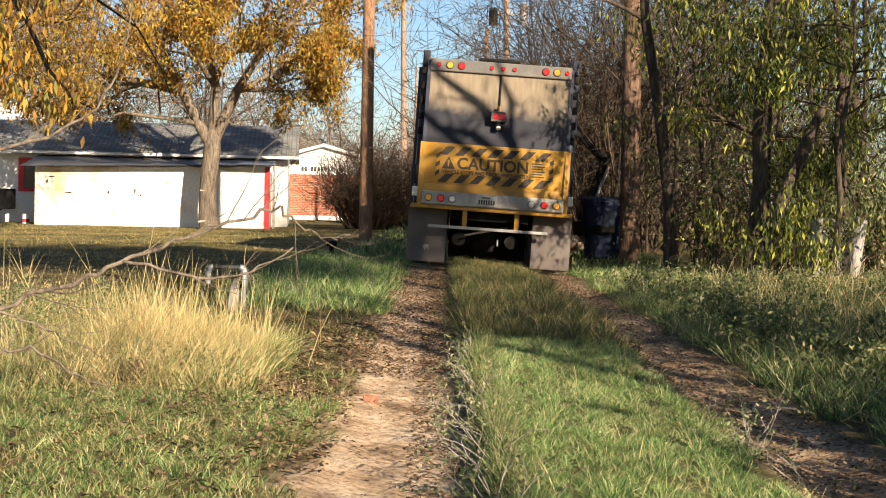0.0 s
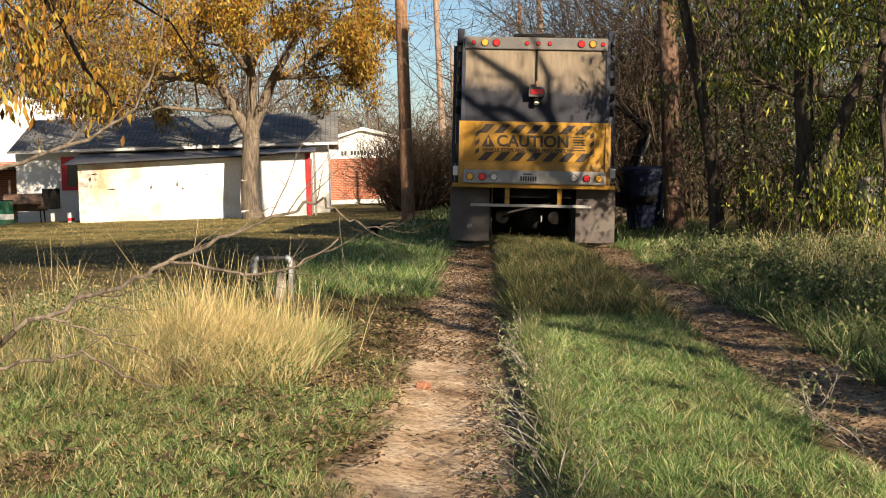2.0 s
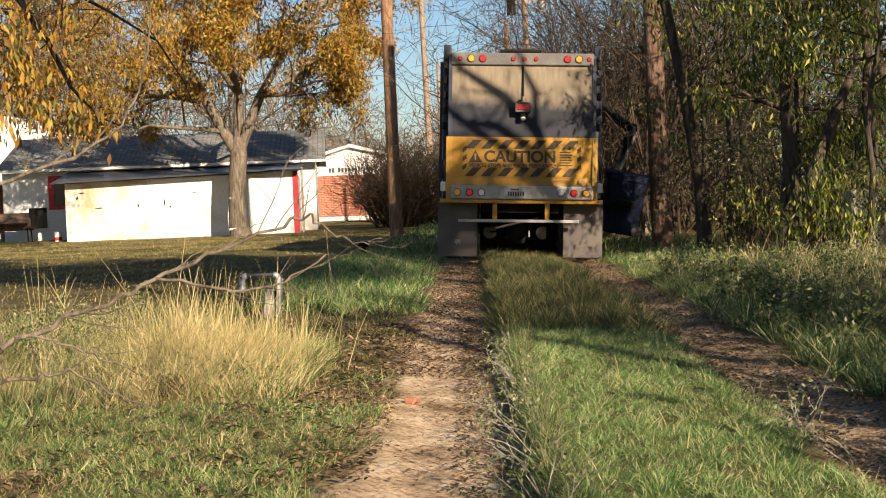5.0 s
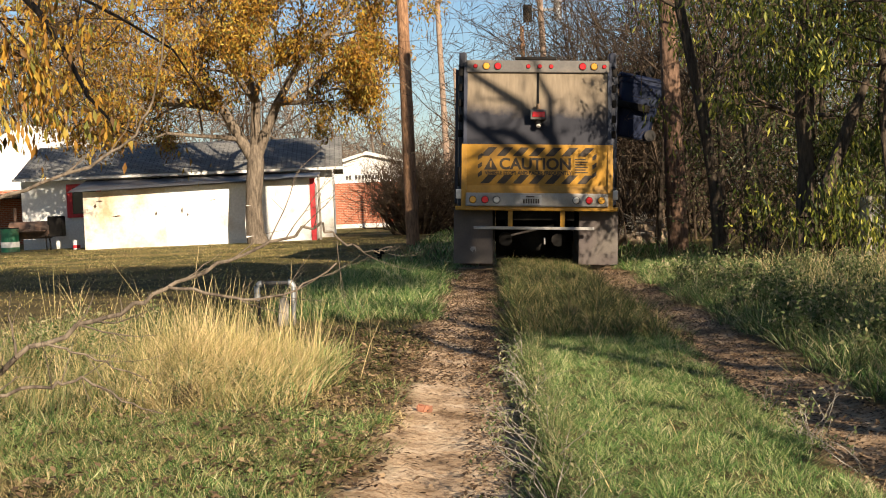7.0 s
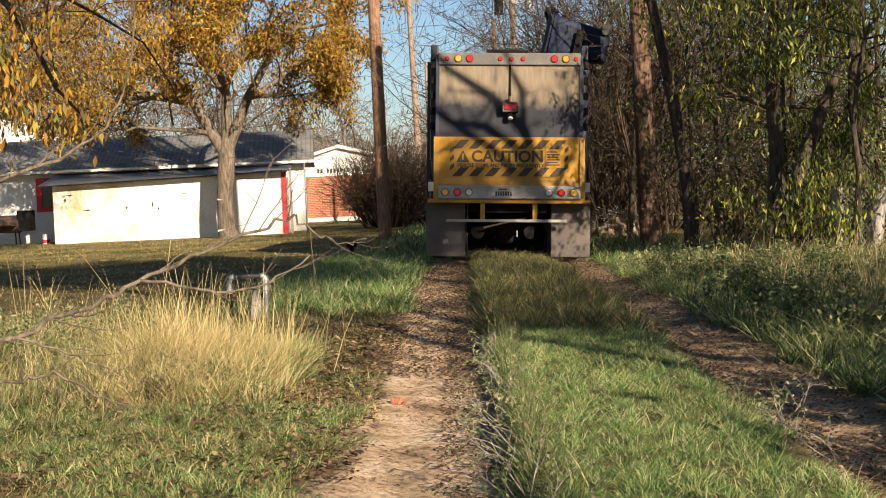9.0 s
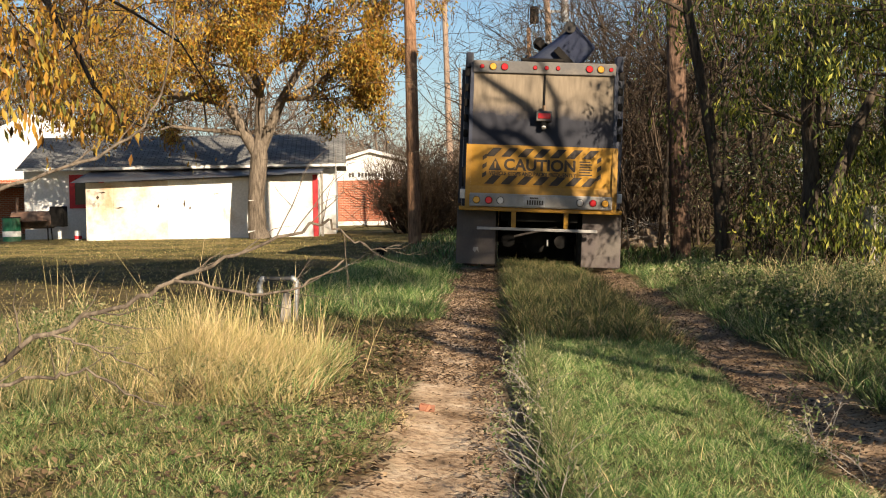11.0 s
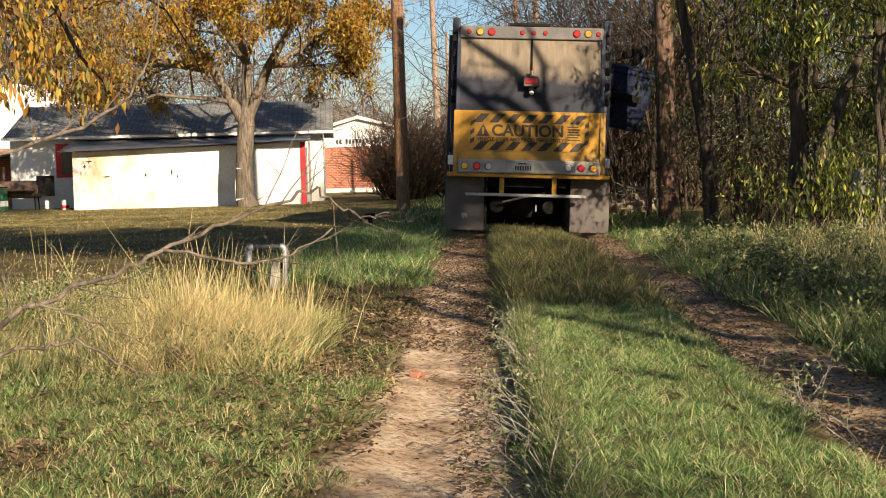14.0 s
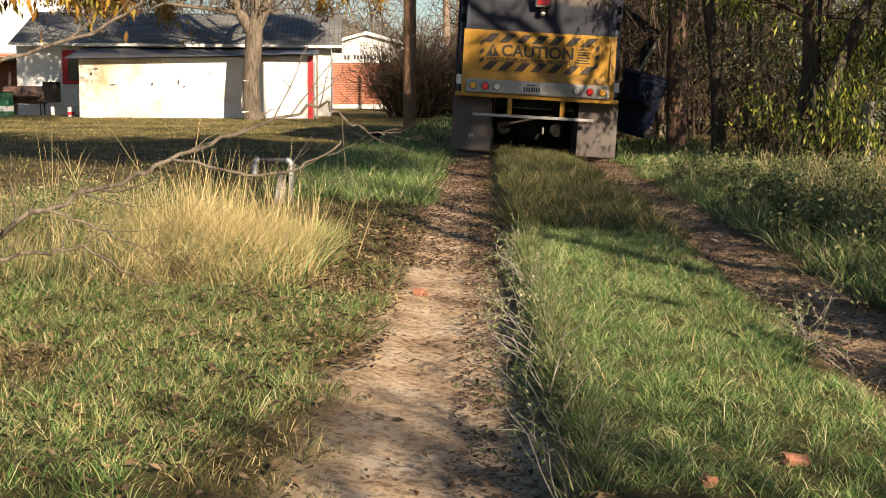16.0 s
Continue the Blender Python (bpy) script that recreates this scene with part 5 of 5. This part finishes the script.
def off_bank(x, y):
    """The verge without the bare strip of banked leaves beside the track."""
    return left_verge(x, y) & ((x < -1.02 + edge(x, y)) | (y < 6.2) | (wave(x * 6, y * 4) > 0.3))


def right_verge(x, y):
    return x > 2.2 + edge(x, y)


blades("grass_strip", spots(118000, 0.05, 1.6, 3.6, 10.8, middle), 0.052, 0.0024, 0.75, M_GRASS, "lush green grass between the wheel tracks", tuft=12, curl=0.6, simple=True)
blades("grass_strip", spots(31000, 0.05, 1.6, 10.4, 24, middle), 0.17, 0.0055, 0.55, M_GRASS_MIX, "faded grass between the wheel tracks farther on", tuft=12, simple=True, shape=lambda x, y: 1 - 0.5 * np.clip((y - 16) / 5, 0, 1))
blades("strip_edge_grass", spots(5500, 0.24, 0.36, 3.6, 11.0), 0.095, 0.0026, 0.35, M_WEED, "longer faded grass along the edge of the strip", tuft=10, curl=0.6, simple=True)
blades("straw_stalks", spots(330, 0.1, 1.5, 4.6, 14, middle), 0.13, 0.0026, 0.35, M_STRAW, "thin dry stalks in the grass strip")
blades("verge_grass", spots(28000, -3.2, -0.4, 5.8, 8.4, off_bank), 0.065, 0.0034, 0.7, M_GRASS_MIX, "short dry mixed grass at the near verge", tuft=8, simple=True)
blades("verge_grass", spots(44000, -2.6, -0.4, 3.5, 7.3, lambda x, y: left_verge(x, y) & (wave(x * 1.1, y * 0.9) - 0.5 * np.abs(x + 1.15) > -0.45)), 0.062, 0.0029, 0.65, M_GRASS, "green grass in patches at the near verge", tuft=10, simple=True)
blades("verge_grass", spots(10000, -2.6, -0.4, 3.5, 6.6, left_verge), 0.06, 0.003, 0.7, M_GRASS_MIX, "short faded grass at the near verge", tuft=8, simple=True)
blades("verge_grass", spots(16000, -2.4, -0.4, 6.0, 9.0, lambda x, y: off_bank(x, y) & (wave(x * 1.6, y * 1.3) > 0.08)), 0.09, 0.0036, 0.6, M_GRASS, "green tufts at the near verge", tuft=14, simple=True)
blades("verge_thatch", spots(17000, -3.2, -0.4, 3.8, 9.0, left_verge), 0.06, 0.003, 0.9, M_STRAW, "dry straw thatch in the near verge", simple=True)
blades("verge_grass", spots(20000, -3.4, -0.4, 8.2, 16, left_verge), 0.07, 0.006, 0.7, M_GRASS_MIX, "mixed dry grass along the wheel track", tuft=10, simple=True)
blades("verge_grass", spots(25000, -2.2, -0.35, 13.0, 24, left_verge), 0.14, 0.006, 0.5, M_GRASS, "taller green grass along the wheel track", tuft=10, simple=True)
blades("yard_grass", spots(29000, -14, -1.0, 14.5, 43.5), 0.045, 0.012, 0.9, M_LAWN, "mown autumn lawn of the yard", simple=True)


def clump(cx, cy, rx, ry, n):
    return np.c_[RNG.normal(cx, rx, n), RNG.normal(cy, ry, n)]


tall_xy = np.concatenate([clump(-1.6, 8.6, 0.30, 0.6, 13500), clump(-2.1, 8.8, 0.3, 0.6, 9500), clump(-1.2, 8.9, 0.16, 0.5, 3200), clump(-2.7, 9.2, 0.3, 0.6, 3000)])
tall_xy = tall_xy[(tall_xy[:, 0] < -1.0) & (tall_xy[:, 1] > 7.3)]
blades("tall_dry_grass", tall_xy, 0.29, 0.0034, 0.42, M_STRAW, "tall pale dry grass clump beside the track", tuft=9, curl=0.5, simple=True, shape=lambda x, y: 0.7 + 0.45 * np.exp(-((x + 1.85) / 0.3) ** 2) * np.exp(-((y - 8.7) / 0.6) ** 2) - 0.3 * np.clip((y - 8.9) / 0.7, 0, 1))
blades("tall_dry_grass", tall_xy[::3] + 0.05, 0.17, 0.005, 0.6, M_GRASS, "green blades under the dry grass clump", simple=True)
side_xy = np.concatenate([clump(-2.75, 9.2, 0.4, 0.9, 9000), clump(-2.6, 8.2, 0.4, 0.5, 5000)])
blades("tangled_weeds", side_xy, 0.28, 0.004, 0.8, M_WEED, "grey-green tangled weeds beside the dry grass", simple=True)
blades("tangled_weeds", side_xy[::2] + 0.03, 0.32, 0.0034, 0.7, M_STRAW, "pale dry stems among the tangled weeds", simple=True)
blades("seed_stalks", np.concatenate([clump(-1.85, 9.2, 0.05, 0.06, 60), clump(-1.6, 9.1, 0.28, 0.35, 260), clump(-1.25, 9.6, 0.16, 0.3, 70), clump(-2.0, 9.3, 0.3, 0.4, 220), clump(-2.9, 9.5, 0.03, 0.04, 20)]), 0.48, 0.0045, 0.14, M_STRAW, "tall straw-coloured seed stalks")
blades("bank_weeds", spots(28000, 1.9, 7.0, 7, 19, right_verge), 0.24, 0.005, 0.6, M_WEED, "shaggy grey-green weeds on the shaded bank", tuft=9, curl=0.6, simple=True)
blades("bank_grass", spots(22000, 1.9, 3.6, 5, 24, right_verge), 0.15, 0.007, 0.6, M_GRASS, "dark green grass along the bank", tuft=12, simple=True)
blades("bank_straw", spots(3400, 3.0, 7.5, 10, 19), 0.32, 0.006, 0.45, M_STRAW, "dry tangled stalks at the old fence")
blades("alley_grass", spots(8000, -1.6, 4.2, 24, 50), 0.16, 0.018, 0.6, M_GRASS, "grass of the alley beyond the truck", simple=True)


def litter(name, xy, size, label, lift=0.012):
    at = np.c_[xy, height(xy[:, 0], xy[:, 1]) + lift]
    n = len(at)
    a = RNG.uniform(0, 2 * np.pi, n)
    d = np.stack([np.cos(a), np.sin(a), RNG.normal(0, 0.25, n)], 1)
    s = np.stack([-np.sin(a), np.cos(a), RNG.normal(0, 0.25, n)], 1)
    L = (size * RNG.uniform(0.4, 1.3, n))[:, None]
    up = np.array([0, 0, 1.0])
    p = [at - d * L / 2, at + s * L * 0.28 + up * L * 0.18, at + d * L / 2 + up * L * 0.1, at - s * L * 0.28 + up * L * 0.15]
    v = np.stack(p, 1).reshape(-1, 3)
    o = np.arange(n)[:, None] * 4
    f = (o[:, None, :] + np.array([[0, 1, 2], [0, 2, 3]])[None]).reshape(-1, 3)
    return tagged(from_arrays(name, v, f, M_LITTER), label, "leaf litter", kind="stuff")


litter("leaf_litter", spots(9000, -0.1, 0.35, 3.5, 23), 0.03, "brown leaf litter along the wheel track")
litter("leaf_litter", spots(900, -0.6, -0.05, 3.5, 23), 0.03, "scattered brown leaves on the pale wheel track")
litter("leaf_litter", spots(12000, -0.6, 0.2, 8.8, 23), 0.032, "brown leaf litter covering the far wheel track")
litter("leaf_litter", spots(14000, 1.4, 2.15, 5, 23), 0.03, "dark leaf litter on the shaded wheel track")
litter("leaf_litter", spots(4600, -3.2, -0.5, 3.5, 12), 0.04, "dry brown leaves in the verge grass", 0.035)
litter("leaf_litter", spots(3600, -1.25, -0.42, 5.5, 12), 0.04, "dry leaves banked along the track", 0.02)
litter("leaf_litter", spots(1500, -14, -1, 14, 43), 0.06, "fallen leaves over the lawn", 0.04)


def track_weeds(name, pts, label):
    segs, tips = [], []
    for x, y in pts:
        for _ in range(2):
            d = np.array([RNG.normal(-0.3, 0.5), RNG.normal(-0.2, 0.5), 0.8])
            grow((x, y, float(height(x, y))), d, RNG.uniform(0.12, 0.26), 0.0035, 1, segs, tips, -0.03, 0.3, (1, 3), 0.6, 0.6)
    v, f = wood_arrays(segs, 3)
    ob = tagged(from_arrays(name, v, f, M_GREYWOOD), label, "weeds", kind="stuff")
    t = np.repeat(np.array(tips), 2, axis=0)
    v, f = leaf_arrays(t, 0.022, 0.45, 0.3)
    from_arrays("leaves", v, f, M_WEED, ob)


track_weeds("dead_weeds", [(0.22 + 0.04 * math.sin(i * 2.2), 3.7 + i * 0.2) for i in range(30)], "wiry dead weeds along the wheel track edge")
def dead_bush(x, y, n, tall, label):
    root = thing("dead_bush", label, "shrub", pose(x, y, float(height(x, y))))
    segs, tips = [], []
    for _ in range(n):
        d = np.array([RNG.normal(0, 0.7), RNG.normal(0, 0.7), 0.9])
        grow((0, 0, 0), d, tall, 0.003, 2, segs, tips, 0.0, 0.35, (2, 3), 0.7, 0.6)
    v, f = wood_arrays(segs, 3)
    from_arrays("branchwork", v, f, M_TWIG_DARK, root)


thicket("bank_weeds", 2.6, 6.6, 8.5, 17.5, 120, 0.45, "shaggy leafy weeds on the bank", (M_WEED, 4, 0.05, 0.05, 0.3, 0.4), 0.35)
thicket("bank_weeds", 2.3, 3.4, 9.0, 20.0, 55, 0.36, "low leafy weeds beside the shaded track", (M_WEED, 4, 0.04, 0.05, 0.4, 0.2), 0.35)
thicket("verge_weeds", -2.2, -1.1, 7.4, 8.2, 16, 0.22, "olive weeds below the dry grass clump", (M_WEED, 3, 0.04, 0.025, 0.3, 0.2), 0.25)
thicket("verge_weeds", -3.4, -2.3, 7.8, 10.5, 45, 0.5, "tangled grey weeds with dry stems", (M_WEED, 4, 0.04, 0.03, 0.4, 0.2), 0.3)
dead_bush(-1.62, 7.45, 26, 0.13, "small dark dead bush below the dry grass")
track_weeds("dead_weeds", [(1.5 + 0.08 * math.sin(i * 1.3), 5.6 + i * 0.2) for i in range(9)], "wiry weeds at the edge of the shaded wheel track")

# ---- trees beside the camera that shade the alley ----
def shade_tree(x, y, tall, bare_to, leaf, level=4):
    n = 6
    trunk = [(0.06 * math.sin(i * 2 + x), 0.06 * math.cos(i * 2 + y), bare_to * i / n, 0.11 * (1 - 0.05 * i)) for i in range(n + 1)]
    s = (tall - bare_to) * 0.42
    limbs = [(n, (math.cos(k * 2.1 + x), math.sin(k * 2.1 + x), 0.6), s, 0.09) for k in range(6)] + [(n, (0, 0, 1), s, 0.1)]
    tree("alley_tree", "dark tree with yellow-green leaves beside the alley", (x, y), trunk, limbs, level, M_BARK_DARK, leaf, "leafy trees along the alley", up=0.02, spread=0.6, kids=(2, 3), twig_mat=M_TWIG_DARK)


for x, y, tall, bare_to in ((7.0, -1.6, 14.5, 10.5), (7.2, 0.4, 11.4, 8.2), (8.6, 3.1, 11.4, 8.2)):
    shade_tree(x, y, tall, bare_to, (M_LIME, 6, 0.3, 0.22, 0.45, 0.5), 3)
shade_tree(5.6, -6.3, 5.8, 3.6, (M_LIME, 0.5, 0.22, 0.15, 0.4, 0.5), 3)
for x, y, tall in ((9.3, 12.6, 9.8), (12.2, 15.6, 11.0)):
    shade_tree(x, y, tall, 4.5, (M_LIME, 0.8, 0.25, 0.16, 0.4, 0.5), 3)
tree("bare_tree", "slender leafless tree with long limbs over the alley", (6.5, 13.4),
     [(0, 0, 0, 0.1), (0.05, 0, 2.5, 0.09), (-0.1, 0, 4.9, 0.08)],
     [(2, (0.5, 0.2, 0.9), 1.2, 0.05)], 2, M_BARK_DARK, None, "bare trees along the alley", twig_mat=M_TWIG_DARK,
     lines=[[(-0.1, 0, 4.9, 0.075), (-0.7, 0, 5.75, 0.065), (-1.2, 0, 6.15, 0.06), (-1.7, 0, 6.6, 0.055), (-2.2, 0, 7.0, 0.045), (-2.8, 0, 7.25, 0.03), (-3.4, 0, 7.35, 0.015)],
            [(-0.1, 0, 4.9, 0.07), (-0.35, 0.1, 6.1, 0.085), (-0.8, 0.1, 6.7, 0.08), (-1.4, 0.1, 7.2, 0.05), (-1.8, 0.1, 7.7, 0.02)],
            [(-0.1, 0, 4.9, 0.05), (-0.5, 0.1, 5.8, 0.075), (-0.95, 0.1, 6.2, 0.07), (-1.45, 0.1, 6.3, 0.04)],
            [(-0.35, 0.1, 6.1, 0.05), (-0.3, 0.1, 6.8, 0.05), (-0.55, 0.1, 7.5, 0.03)]])


def hedge_tree(x, y, tall):
    n = 5
    trunk = [(0.05 * math.sin(i * 2 + x), 0.05 * math.cos(i + y), tall * 0.7 * i / n, 0.06 * (1 - 0.12 * i)) for i in range(n + 1)]
    limbs = [(1 + k % n, (math.cos(k * 2.4), math.sin(k * 2.4), 0.4), tall * 0.28, 0.02) for k in range(9)]
    tree("alley_tree", "low leafy tree on the bank beside the alley", (x, y), trunk, limbs, 2, M_BARK_DARK, (M_LIME, 3.6 if tall < 3.3 else 4.0 if y < 7 else 0.9, 0.2, 0.15, 0.4, 0.5), "leafy trees along the alley", up=0.0, spread=0.6, twig_mat=M_TWIG_DARK)


for x, y, tall in ((4.9, 3.6, 2.2), (5.5, 1.2, 2.6), (4.3, 5.2, 1.6), (4.5, 2.2, 1.9), (6.4, 7.6, 3.6), (7.6, 5.6, 4.4), (8.6, 8.2, 4.6), (7.3, 9.6, 3.6), (9.8, 5.4, 5.2), (5.0, 8.2, 3.7), (6.0, 5.0, 6.4), (7.0, 3.4, 6.6), (5.6, 6.8, 6.2)):
    hedge_tree(x, y, tall)


# ---- what moves: cart, lid, arm ----
# seconds, middle of the cart (x, z), its turn, elbow (x, z), lid opening
CART = [
    (0.0, 3.22, 0.56, 0, 3.32, 1.92, 0), (2.0, 3.2, 0.56, 0, 3.34, 1.95, 0), (3.5, 3.15, 0.56, 0, 3.34, 2.0, 0), (4.3, 3.08, 0.58, 5, 3.33, 2.05, 0), (4.7, 3.05, 0.62, 10, 3.3, 2.1, 0),
    (5.6, 3.0, 1.25, 13, 3.38, 2.6, 0), (6.8, 3.07, 2.60, 13, 3.4, 3.35, 0), (7.0, 3.07, 2.72, 14, 3.4, 3.45, 0), (7.5, 3.06, 3.0, 9, 3.3, 3.9, 0), (8.0, 3.1, 3.36, -6, 2.9, 4.5, 0),
    (8.2, 3.1, 3.45, -18, 2.65, 4.6, 0), (8.8, 2.7, 3.8, -62, 2.2, 4.6, 0), (9.4, 2.1, 3.95, -100, 1.7, 4.4, 12), (10.0, 1.68, 3.92, -125, 1.3, 4.3, 36), (10.3, 1.64, 3.88, -129, 1.2, 4.25, 40),
    (10.8, 1.58, 3.84, -132, 1.15, 4.2, 42), (11.1, 1.52, 3.80, -131, 1.1, 4.15, 41), (11.6, 2.02, 3.98, -101, 1.2, 4.1, 14), (11.9, 2.45, 3.88, -78, 1.9, 4.4, 0), (12.2, 2.83, 3.68, -50, 2.35, 4.6, 0),
    (12.5, 3.04, 3.44, -16, 2.7, 4.5, 0), (13.0, 3.07, 3.08, 5, 3.2, 3.95, 0), (13.5, 3.08, 2.72, 12, 3.38, 3.5, 0), (14.2, 3.02, 2.10, 13, 3.4, 3.15, 0), (14.8, 3.0, 1.40, 13, 3.4, 2.7, 0),
    (15.0, 2.99, 1.12, 13, 3.4, 2.5, 0), (15.4, 2.93, 0.80, 17, 3.38, 2.19, 0), (15.7, 2.97, 0.76, 17, 3.38, 2.15, 0), (16.0, 3.02, 0.74, 15, 3.38, 2.12, 0),
]
SHOULDER = (2.15, 3.1)


def motions():
    back = TRUCK.inverted()
    arm_y = 22.1 + ARM_Y
    rows_cart, rows_lid, rows_upper, rows_fore, rows_grip = [], [], [], [], []
    for t, x, z, turn, ex, ez, lid in CART:
        rows_cart.append((t, pose(x, arm_y - 0.1, z, 0, turn, 0)))
        rows_lid.append((t, pose(0.47, 0, 0.545, 0, lid, 0)))
        a = radians(turn)
        gx, gz = x - 0.42 * math.cos(a), z + 0.42 * math.sin(a)
        up = math.degrees(math.atan2(SHOULDER[0] - ex, SHOULDER[1] - ez))
        down = math.degrees(math.atan2(ex - gx, ez - gz))
        rows_upper.append((t, back @ pose(ex, arm_y + 0.5, ez, 0, up, 0)))
        rows_fore.append((t, back @ pose(ex, arm_y + 0.34, ez, 0, down, 0)))
        rows_grip.append((t, back @ pose(gx, arm_y - 0.1, gz, 0, turn, 0)))
    walk(cart, rows_cart)
    walk(cart_lid, rows_lid)
    walk(upper_arm, rows_upper)
    walk(forearm, rows_fore)
    walk(gripper, rows_grip)


motions()
